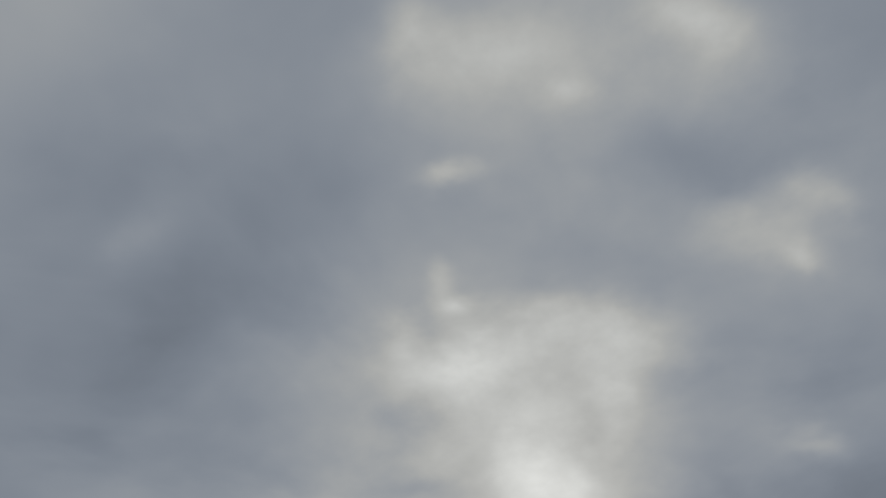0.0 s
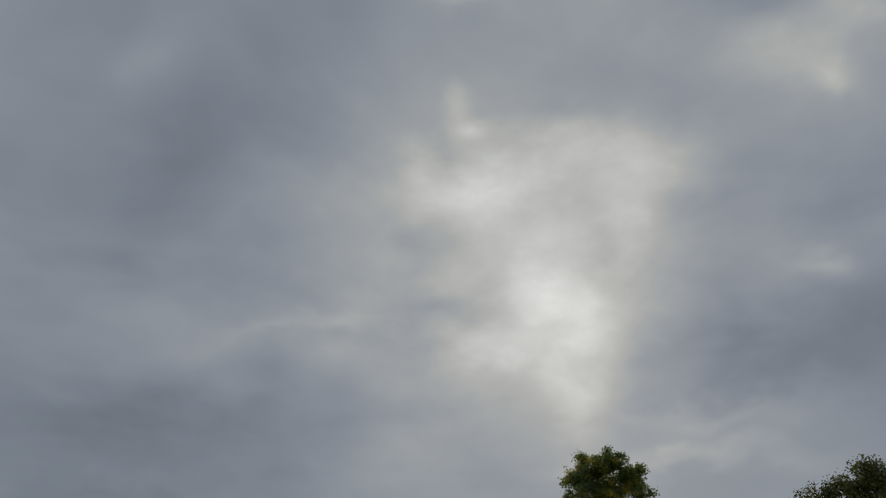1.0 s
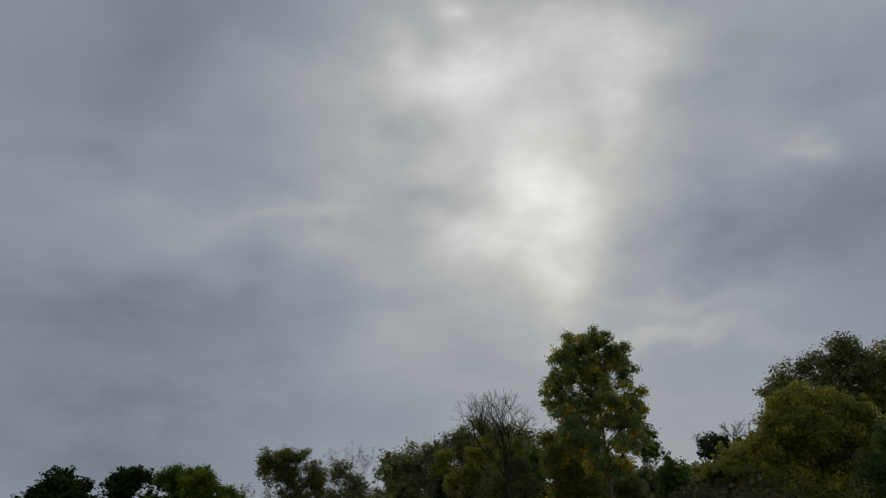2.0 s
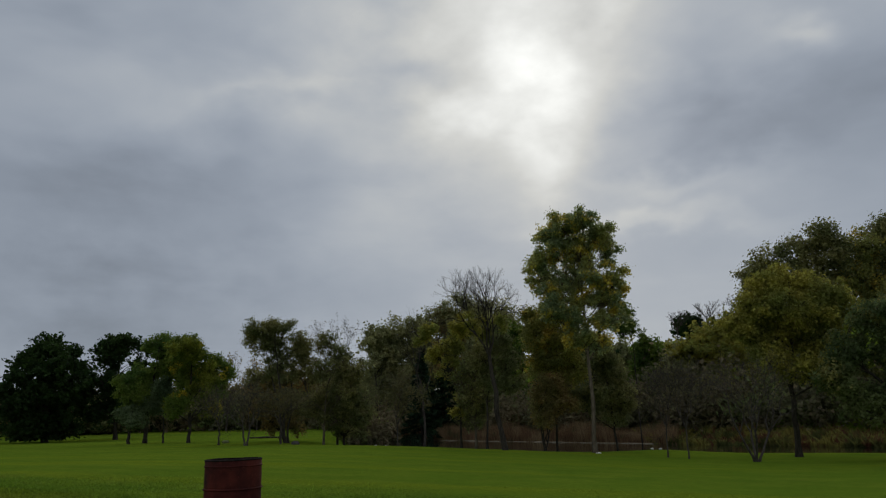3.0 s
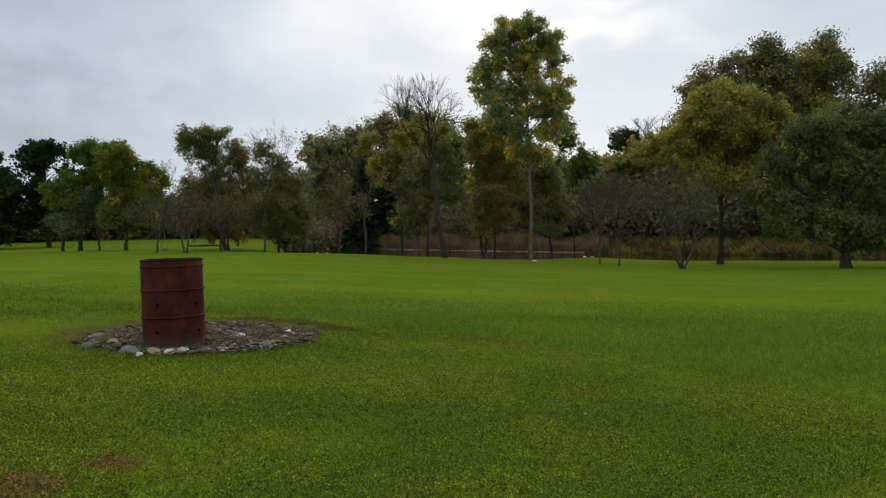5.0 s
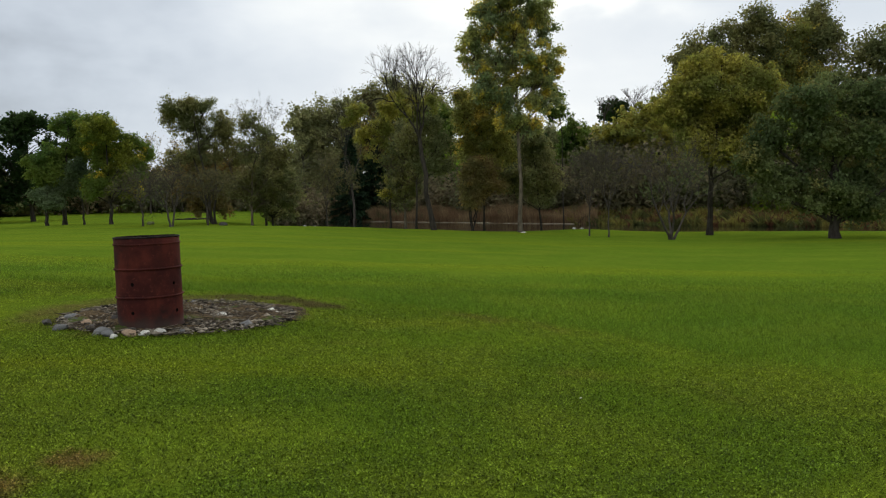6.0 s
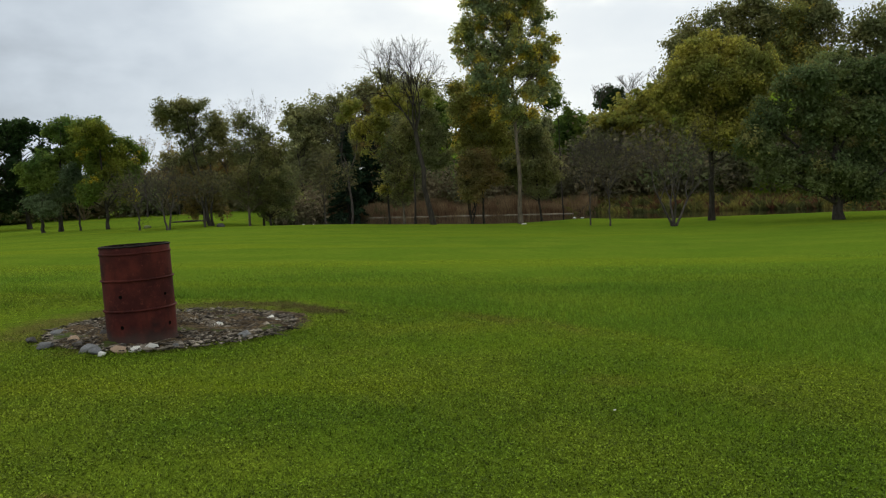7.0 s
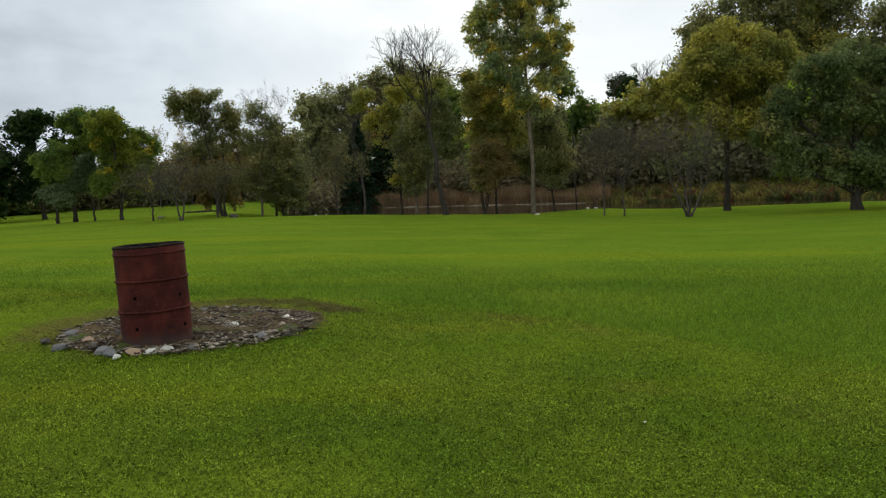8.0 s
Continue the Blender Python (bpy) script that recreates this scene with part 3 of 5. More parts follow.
def lobed_tree(name, x, y, lobes, leaf, count, size, trunk_r, seed, label, wood=BARK_DARK, bend=None, clump=0.6, fill=0.8, depth=0.85, stems=1,
               share=1.0, twig_r=0.010, bridge=0.45, reach=5.0, group="trees round the lawn"):
    """A tree whose crown is built of boughs (across, up, half width, half height), each of many leafy sprays."""
    rng = np.random.RandomState(seed)
    root = empty(name, x, y, ground_z(x, y))
    tubes = Tubes()
    top = max(lobes, key=lambda q: q[1])
    low = min(q[1] - q[3] for q in lobes)
    path = [(0.0, -0.15)] + (list(bend) if bend else [(top[0] * 0.1, low), (top[0] * 0.6, (low + top[1]) / 2), (top[0], top[1])])
    path = np.array(path)
    trunks = []
    for s in range(stems):
        turn = 2 * math.pi * (s + 0.3) / stems
        f = np.linspace(0, 1, 14)
        zz = path[0, 1] + (path[-1, 1] - path[0, 1]) * f
        out = 0.0 if stems == 1 else 1.0
        px = np.interp(zz, path[:, 1], path[:, 0]) + out * math.cos(turn) * (trunk_r * 1.2 + 0.16 * np.maximum(zz, 0)) + rng.normal(0, 0.03, 14) * (f > 0)
        py = out * math.sin(turn) * (trunk_r * 1.2 + 0.16 * np.maximum(zz, 0)) + rng.normal(0, 0.05, 14) * (f > 0)
        rad = trunk_r * (1 - 0.92 * f) ** 0.8
        rad[0] *= 1.45
        pts = np.stack([px, py, zz], 1)
        tubes.add(pts, rad, 8)
        trunks.append((pts, rad))
    sprays = []
    for dx, dz, rx, rz in lobes:
        dy = rng.uniform(-0.6, 0.6) * rx
        pts, rad = trunks[rng.randint(stems)]
        za = min(max(low * 0.9, dz - 0.9 * rz - 0.8 * abs(dx - np.interp(dz, pts[:, 2], pts[:, 0]))), pts[-2, 2])
        a = np.array([np.interp(za, pts[:, 2], pts[:, k]) for k in (0, 1)] + [za])
        heart = np.array((dx, dy, dz - 0.25 * rz))
        mid = a * 0.5 + heart * 0.5 + rng.normal(0, 0.12 * rx, 3) * (1, 1, 0.4)
        thick = np.interp(za, pts[:, 2], rad) * 0.55
        tubes.add([a, a * 0.75 + mid * 0.25, mid, heart], (thick, thick * 0.85, thick * 0.7, thick * 0.4), 5)
        n = int(fill * 5.0 * rx * rz / clump ** 2) + 4
        for _ in range(n):
            d = rng.normal(0, 1, 3)
            d /= np.linalg.norm(d)
            c = np.array((dx, dy, dz)) + d * (rx, rx * depth, rz) * (rng.uniform(0.1, 1.0) ** 0.6 * 0.95)
            rc = clump * rng.uniform(0.5, 1.25)
            b = heart + (c - heart) * 0.5 + rng.normal(0, 0.1 * rx, 3)
            s0 = mid + (heart - mid) * rng.uniform(0.2, 1.0)
            tubes.add([s0, b, c], (max(twig_r * 1.6, thick * 0.28), twig_r * 1.5, twig_r), 3)
            for _ in range(3):
                tubes.add([b + (c - b) * rng.uniform(0.3, 1), c + rng.normal(0, rc * 0.6, 3)], (twig_r, twig_r * 0.5), 3)
            if rng.rand() < share:
                sprays.append((*c, rc))
    # sprays that fill the crown between its boughs
    grown = len(sprays)
    for _ in range(int(grown * bridge)):
        a, b = sprays[rng.randint(grown)], sprays[rng.randint(grown)]
        for _ in range(6):
            if math.dist(a[:3], b[:3]) < reach * clump:
                break
            b = sprays[rng.randint(grown)]
        k = rng.uniform(0.3, 0.7)
        c = np.array(a[:3]) * k + np.array(b[:3]) * (1 - k)
        tubes.add([a[:3], c + rng.normal(0, 0.1 * clump, 3), b[:3]], (twig_r, twig_r * 1.4, twig_r * 0.6), 3)
        sprays.append((*c, clump * rng.uniform(0.5, 1.2)))
    ob = mesh_object("trunk", *tubes.data(), wood, root, True)
    ob["label"] = "trunk with spreading limbs and twigs"
    sprays = np.array(sprays)
    p = sprays[:, 3] ** 2
    count = int(count * 1.3)
    size *= 0.88
    pick = rng.choice(len(sprays), count, p=p / p.sum())
    d = rng.normal(0, 0.5, (count, 3)) * (1.0, 1.0, 0.75)
    pos = sprays[pick, :3] + d * sprays[pick, 3][:, None]
    nor = d * 0.8 + (0, 0, 0.35) + rng.normal(0, 0.65, (count, 3))
    keep = pos[:, 2] > 0.3
    mesh_object("crown", *leaf_cards(pos[keep], size, rng, normals=nor[keep]), leaf, root)
    return tagged(root, label, "tree", group)


def spruce(x, y, height, radius, seed):
    rng = np.random.RandomState(seed)
    root = empty("spruce_tree", x, y, ground_z(x, y))
    tubes = Tubes()
    tubes.add([(0, 0, -0.2), (0, 0, height * 0.5), (0, 0, height)], (0.22, 0.12, 0.02), 8)
    cards = []
    for i in range(220):
        f = rng.uniform(0.04, 0.98)
        a, r = rng.uniform(0, 6.283), radius * (1 - f) * rng.uniform(0.75, 1.1) + 0.15
        tip = np.array((math.cos(a) * r, math.sin(a) * r, height * f - 0.28 * r))
        tubes.add([(0, 0, height * f), tip * (0.5, 0.5, 1) + (0, 0, 0.12 * r), tip], (0.04, 0.03, 0.01), 3)
        n = int(30 + 70 * (1 - f))
        k = rng.uniform(0.15, 1, (n, 1)) ** 0.7
        cards.append(np.array((0, 0, height * f)) * (1 - k) + tip * k + rng.normal(0, 0.16, (n, 3)) * (1, 1, 0.6))
    mesh_object("trunk", *tubes.data(), BARK_DARK, root, True)
    mesh_object("crown", *leaf_cards(np.concatenate(cards), 0.26, rng), NEEDLE, root)
    return tagged(root, "dark green spruce with drooping boughs behind the pond", "tree", "trees behind the pond")


def build_trees():
    # along the lawn
    tree("maple_tree", -50.2, 82.0, 12.2, 6.4, 0.8, LEAF_DARK, 36000, 0.28, 0.30, 1, "dense dark green maple at the far edge of the lawn", clumps=170, clump_r=1.0, lobes=0.5)
    tree("maple_tree", -44.5, 86.8, 13.2, 4.2, 2.2, LEAF_DARK, 22000, 0.24, 0.22, 2, "tall dark green maple behind a gold-tinged one", clumps=110, clump_r=0.9, wobble=0.003)
    forked_tree("bare_tree", -37.5, 104.6, 11.2, 2.8, 3.5, LEAF_RUST, 700, 0.16, 0.14, 6, "far bare tree with fine grey twigs", heads=4, depth=5)
    forked_tree("bare_tree", -33.5, 106.0, 10.4, 2.8, 3.2, LEAF_RUST, 700, 0.16, 0.14, 66, "far bare tree with fine grey twigs", heads=4, depth=5)
    forked_tree("bare_tree", -29.5, 105.0, 9.6, 2.8, 3.0, LEAF_RUST, 1500, 0.16, 0.14, 67, "far bare tree with fine grey twigs", heads=4, depth=5)
    forked_tree("crabapple_tree", -19.8, 53.9, 4.5, 2.2, 1.3, LEAF_DULL, 900, 0.08, 0.075, 7, "small nearly bare crab apple with dense dark twigs", heads=6, depth=5, spread=0.6, lift=0.0)
    forked_tree("crabapple_tree", -16.6, 50.4, 4.5, 2.6, 1.2, LEAF_DULL, 900, 0.08, 0.07, 8, "twin-stemmed nearly bare crab apple with dense dark twigs", stems=2, heads=4, depth=5, spread=0.6, lift=0.0, splay=0.2)
    forked_tree("crabapple_tree", -15.2, 53.9, 4.1, 2.4, 1.2, LEAF_DULL, 3000, 0.09, 0.065, 9, "small crab apple holding some olive leaves", heads=6, depth=5, spread=0.6, lift=0.0)
    forked_tree("bare_tree", -13.0, 63.5, 11.2, 2.6, 4.5, LEAF_DULL, 300, 0.09, 0.09, 97, "bare grey-twigged tree behind the pale trunk", heads=3, depth=6, spread=0.48, lift=0.04)
    tree("young_tree", -12.0, 61.5, 6.4, 2.8, 1.0, LEAF_OLIVE, 12000, 0.14, 0.08, 93, "low olive-brown tree behind the pale trunk", BARK_DARK, 90, clump_r=0.8, twigs=6)
    tree("young_tree", -17.5, 62.0, 6.8, 3.0, 1.0, LEAF_RUST, 12000, 0.14, 0.08, 94, "low olive-brown tree behind the leaning trunks", BARK_DARK, 90, clump_r=0.8, twigs=6)
    forked_tree("young_tree", -6.7, 54.3, 5.4, 2.2, 1.5, LEAF_DULL, 2600, 0.10, 0.055, 12, "slight young tree with thin olive leaves", heads=5, depth=5, spread=0.5, lift=0.02)
    tree("ash_tree", -1.0, 53.8, 8.0, 1.9, 1.6, LEAF_OLIVE, 8000, 0.12, 0.08, 14, "slender pale-trunked ash with sparse leaves", BARK_GREY, 70, lean=(-0.2, 0), clump_r=0.65, fan=1, twigs=7, wobble=0.004)
    forked_tree("ash_tree", 1.0, 49.8, 12.6, 2.9, 6.2, LEAF_YELLOW, 6000, 0.11, 0.17, 15, "ash with a leaning trunk, yellow-green below and bare at the top", BARK_DARK, heads=4, depth=6, spread=0.52, lift=0.02, lean=-1.7, leaf_high=0.3, scatter=0.16)
    forked_tree("bare_tree", -6.2, 70.0, 14.4, 3.2, 6.0, LEAF_RUST, 0, 0.1, 0.12, 96, "bare grey tree rising behind the willows", heads=3, depth=5, spread=0.48, lift=0.05)
    forked_tree("crabapple_tree", 10.6, 46.1, 6.0, 2.2, 1.7, LEAF_DULL, 500, 0.08, 0.05, 18, "bare young tree with a haze of dark twigs", heads=6, depth=6, spread=0.48, lift=0.03)
    forked_tree("crabapple_tree", 11.5, 44.9, 5.7, 2.2, 1.6, LEAF_DULL, 400, 0.08, 0.05, 19, "bare young tree with a haze of dark twigs", heads=6, depth=6, spread=0.48, lift=0.03)
    forked_tree("crabapple_tree", 14.2, 41.6, 5.9, 3.0, 1.5, LEAF_DULL, 900, 0.08, 0.07, 20, "bare spreading crab apple with several low stems", stems=4, heads=3, depth=5, spread=0.52, lift=0.03, splay=0.8)
    lobed_tree("maple_tree", -31, 65.9, ((0.68, 8.6, 2.17, 1.33), (-1.12, 5.81, 1.69, 1.45), (1.45, 6.64, 1.94, 1.45), (2.82, 7.29, 1.45, 1.33), (-0.33, 4.07, 1.94, 1.46), (-2.37, 5.15, 0.85, 0.97),),
               LEAF_GREEN, 30000, 0.16, 0.2, 3, "rounded bright green maple at the edge of the lawn", clump=0.55, share=0.9)
    lobed_tree("maple_tree", -26.4, 64.5, ((-0.14, 8.28, 1.78, 1.18), (1.8, 6.29, 1.66, 1.47), (-0.81, 5.96, 1.66, 1.42), (0.65, 3.87, 2.14, 1.79), (2.36, 4.61, 1.07, 1.19), (-1.05, 3.13, 1.43, 1.19),),
               LEAF_GOLD, 30000, 0.15, 0.16, 5, "green maple turning gold along its side", clump=0.55, share=0.9)
    lobed_tree("young_tree", -29.1, 65.4, ((-0.48, 4.93, 1.01, 0.91), (-0.33, 3.48, 1.4, 1.21), (-1.45, 3.42, 0.72, 0.72),),
               LEAF_SAGE, 9000, 0.13, 0.1, 4, "small grey-green young tree on the lawn", clump=0.4)
    lobed_tree("young_tree", -31.7, 64.2, ((0.17, 2.87, 1.3, 0.76), (0.66, 1.9, 1.18, 0.71), (-0.57, 2.44, 0.71, 0.52),),
               LEAF_SAGE, 6500, 0.13, 0.17, 55, "low grey-green young tree with a thick dark trunk", clump=0.4)
    lobed_tree("cottonwood_tree", -15.9, 58.2, ((-2.1, 8.96, 1.71, 0.77), (-3.3, 8.38, 0.9, 0.73), (-0.41, 8.88, 1.5, 0.85), (-1.67, 7.67, 1.5, 1.07), (0.68, 7.97, 1.07, 1.07), (-2.91, 5.39, 1.07, 1.07), (-0.73, 6.13, 1.5, 1.29),),
               LEAF_OLIVE, 14000, 0.12, 0.1, 10, "thinly leaved olive tree with several leaning dark trunks", bend=((-0.2, 0.52), (-0.25, 2.68), (-0.76, 5.71), (-0.99, 8.27)), clump=0.45, fill=0.55, stems=3, share=0.9)
    lobed_tree("cottonwood_tree", -13.2, 59.2, ((-0, 8.22, 1.31, 0.87), (0.39, 6.25, 2.19, 1.31), (1.68, 4.44, 1.32, 1.54), (-1.61, 5.48, 1.31, 1.31), (-1.11, 3.49, 1.97, 1.32), (0.98, 2.29, 1.54, 1.1), (1.91, 6.17, 1.09, 1.2), (2.35, 4.62, 0.88, 1.32), (-1.9, 7.45, 1.09, 1.09), (1.34, 7.29, 1.09, 0.87), (2.76, 5.91, 0.77, 1.1),),
               LEAF_OLIVE, 18000, 0.12, 0.1, 11, "pale-trunked olive tree, thin at its top", bend=((0.02, 1.68), (0.16, 4.52), (0.73, 6.45), (0.8, 8.83)), wood=BARK_GREY, clump=0.5, fill=0.6)
    lobed_tree("ash_tree", -2.1, 54.8, ((-0.45, 7.61, 1.64, 1.21), (-1.59, 7.01, 0.99, 1.1), (0.7, 8.64, 1.31, 0.77), (-0.79, 5.66, 1.32, 1.1), (0.42, 3.85, 0.99, 1.1), (-0.1, 2.56, 0.88, 0.66),),
               LEAF_YELLOW, 7500, 0.12, 0.09, 13, "slender ash with sparse yellowing leaves", bend=((-0.01, 2.11), (-0.19, 4.76), (-0.33, 7.82)), clump=0.42, fill=0.6, share=0.6, bridge=0.15)
    lobed_tree("ash_tree", -0.2, 51.5, ((0.89, 7.48, 1.34, 0.82), (1.73, 5.91, 1.14, 1.24), (-0.23, 6.01, 1.24, 1.13), (0.5, 4.33, 1.14, 0.93), (1.96, 4.46, 0.83, 0.83),),
               LEAF_OLIVE, 8000, 0.12, 0.08, 95, "olive-green ash crowding the bare-topped one", clump=0.42, fill=0.6, share=0.65, bridge=0.2)
    lobed_tree("maple_tree", 6.9, 50.4, ((0.03, 15.78, 1.5, 0.84), (-1.48, 15.65, 1.1, 0.72), (-2.24, 14.65, 1.1, 1), (-3.12, 13.21, 0.9, 0.84), (-0.92, 14.88, 1.7, 1.2), (1.3, 14.89, 1.32, 1.2), (-2.08, 13.85, 1.24, 1.04), (-0.08, 13.47, 2.01, 1.3), (1.84, 13.39, 0.84, 1.21), (-3.17, 12.23, 1.1, 1.04), (-1.47, 11.95, 1.61, 1.21), (0.65, 11.86, 1.71, 1.25), (2.16, 11.49, 0.81, 1.01), (-2.45, 10.51, 1.41, 0.91), (-0.44, 10.12, 1.51, 1.01), (1.39, 10.13, 1.41, 0.81), (2.53, 10.68, 0.65, 0.48), (-1.32, 8.76, 1.41, 0.91), (0.91, 8.66, 1.21, 0.81), (-2.31, 9.21, 1.21, 0.81), (1.74, 9.02, 1.11, 0.81), (-0.57, 7.53, 1.21, 0.81), (0.85, 7.26, 1.01, 0.71),),
               LEAF_TALL, 40000, 0.14, 0.155, 16, "tall maple turning yellow, sky showing between its limbs", bend=((0.07, 3.66), (-0.05, 6.5), (-0.09, 8.91), (-0.16, 11.89), (-0.02, 14.65)), wood=BARK_GREY, clump=0.40, fill=0.75, share=0.66, bridge=0.15)
    lobed_tree("young_tree", 5, 56.5, ((0.21, 10.36, 1.59, 1.18), (-0.9, 8.73, 1.48, 1.36), (1.03, 8.64, 1.48, 1.36), (-0.55, 6.69, 1.71, 1.37), (1.38, 6.36, 1.37, 1.37), (-1.4, 10.11, 0.91, 1.36), (0.16, 4.84, 1.83, 1.14),),
               LEAF_MIX, 22000, 0.145, 0.09, 91, "olive and gold tree crowding behind the tall maple", clump=0.55, share=0.9)
    lobed_tree("young_tree", 9.3, 56, ((-0.67, 7.17, 1.58, 1.24), (0.16, 5.32, 1.7, 1.36), (-1.03, 4.26, 1.82, 1.36), (0.77, 3.71, 1.36, 1.14), (-2.65, 3.89, 1.36, 1.13), (-0.19, 2.63, 1.59, 0.8),),
               LEAF_OLIVE, 16000, 0.14, 0.09, 92, "olive-brown tree crowding behind the tall maple", clump=0.55, share=0.9)
    lobed_tree("young_tree", 3.9, 54, ((0.56, 4.46, 1.53, 0.98), (-0.36, 3.42, 1.2, 0.98), (1.15, 3.12, 1.31, 0.98), (0.02, 2.31, 1.31, 0.61),),
               LEAF_RUST, 11000, 0.12, 0.06, 17, "small multi-stemmed tree with brown autumn leaves", clump=0.5, stems=4)
    lobed_tree("young_tree", 15.5, 78, ((-0.72, 14.34, 1.01, 1.14), (-0.05, 13.06, 0.89, 0.95), (-1.31, 15.62, 0.79, 0.95), (-1.59, 12.82, 1.27, 1.27),),
               LEAF_GREEN, 3800, 0.16, 0.08, 45, "slight green tree with sky between its sprays", clump=0.5, fill=0.5, group="trees behind the pond")
    lobed_tree("willow_tree", 18.5, 46.8, ((0.79, 10.7, 1.7, 1.16), (-0.84, 10.58, 1.1, 1), (2.71, 9.83, 1.61, 0.96), (-1.29, 9.02, 1.6, 1.2), (0.84, 8.72, 2.01, 1.41), (3.29, 8.61, 1.41, 1.21), (-2.76, 7.8, 1.2, 0.9), (-0.43, 7.19, 2.01, 1.31), (2.02, 6.87, 1.82, 1.41), (-1.29, 5.84, 1.41, 1.01), (1.15, 5.11, 1.82, 1.21),),
               LEAF_YELLOW, 50000, 0.15, 0.2, 21, "broad olive-yellow willow with a dark trunk", clump=0.55, share=0.9)
    lobed_tree("oak_tree", 22.8, 40.2, ((-0.18, 8.09, 1.81, 1.03), (-2.22, 7.25, 1.47, 1.03), (1.93, 7.57, 1.82, 1.21), (-3.74, 5.87, 1.29, 1.12), (-1.46, 5.5, 1.82, 1.38), (0.84, 5.39, 1.91, 1.56), (3.16, 5.96, 1.91, 1.65), (-4.31, 4.27, 1.12, 1.3), (-2.38, 3.49, 1.56, 1.21), (-0.26, 2.86, 1.83, 1.08), (2.06, 3.26, 1.74, 1.39), (4.21, 3.84, 1.57, 1.57), (-3.47, 2.5, 1.04, 0.78), (3.12, 1.81, 1.57, 0.87), (-1.7, 2.06, 1.39, 0.7), (1.32, 1.64, 1.4, 0.7),),
               LEAF_OAK, 56000, 0.14, 0.27, 22, "wide dark green oak with a short thick trunk", clump=0.55, depth=1.0, share=0.92)
    lobed_tree("poplar_tree", 31.5, 83, ((1.06, 16.39, 2.57, 2.31), (-0.7, 14.81, 1.8, 2.06), (1.56, 13.18, 3.22, 2.89), (-1.37, 11.62, 2.25, 2.57),),
               LEAF_OLIVE, 9000, 0.24, 0.28, 36, "tall olive-brown tree on the far bank", group="trees behind the pond", clump=0.95)
    lobed_tree("poplar_tree", 34.8, 82.1, ((2.42, 17.95, 2.54, 2.29), (0.49, 15.95, 2.86, 2.86), (3.69, 14.65, 3.18, 3.18), (1.1, 11.51, 3.5, 3.18),),
               LEAF_OLIVE, 14000, 0.24, 0.28, 31, "tall olive-brown tree on the far bank", group="trees behind the pond", clump=0.95)
    lobed_tree("poplar_tree", 38.6, 80.9, ((2.62, 15.72, 2.38, 2.26), (4.39, 13.32, 2.83, 2.83), (1.53, 12.11, 2.82, 2.82), (3.73, 8.95, 3.77, 3.14),),
               LEAF_MIX, 14000, 0.24, 0.28, 32, "tall olive-brown tree on the far bank", group="trees behind the pond", clump=0.95)
    lobed_tree("poplar_tree", 41.6, 79.5, ((2.65, 16.09, 1.85, 2.22), (3.45, 13.5, 1.97, 2.47), (1.88, 11.67, 2.47, 2.78), (3.11, 7.97, 2.47, 3.09),),
               LEAF_OLIVE, 11000, 0.24, 0.28, 34, "tall olive-brown tree on the far bank", group="trees behind the pond", clump=0.95)
    lobed_tree("poplar_tree", 46, 76, ((0.91, 10.8, 2.24, 1.89), (3.31, 11.36, 2.95, 2.36), (0.61, 7.86, 2.66, 2.95), (3.9, 7.82, 3.55, 3.55),),
               LEAF_OLIVE, 11000, 0.24, 0.28, 35, "tall olive-brown tree on the far bank", group="trees behind the pond", clump=0.95)
    lobed_tree("willow_tree", -15.5, 134, ((-0.49, 18.33, 4.08, 2.72), (-3.68, 15.25, 3.27, 3.27), (2.55, 19.26, 3.81, 2.45), (-5.55, 11.56, 2.45, 3.82), (-0.61, 12.39, 4.91, 4.37), (3.87, 14.33, 4.37, 4.37), (-3.68, 7.11, 4.37, 3.28), (1.79, 7.37, 4.93, 3.29),),
               LEAF_FAR, 26000, 0.33, 0.4, 37, "large rounded olive willow beyond the pond", clump=1.5, depth=0.7, group="trees behind the pond")
    lobed_tree("willow_tree", -4, 128, ((-3.62, 18.74, 3.38, 2.34), (-0.09, 21.4, 2.18, 1.35), (2.66, 19.47, 3.12, 2.08), (6.33, 19.81, 2.87, 2.34), (-1.77, 15.04, 4.17, 3.13), (3.98, 15.27, 4.18, 3.13), (8.24, 16.62, 2.61, 3.13), (-3.61, 10.47, 4.18, 3.66), (2.58, 9.12, 4.71, 3.67),),
               LEAF_FAR, 24000, 0.33, 0.4, 38, "large rounded olive willow beyond the pond", clump=1.5, depth=0.7, group="trees behind the pond")
    # behind the pond
    spruce(-10.7, 118.0, 15.0, 5.0, 39)
    spruce(-7.0, 121.0, 13.0, 4.6, 40)
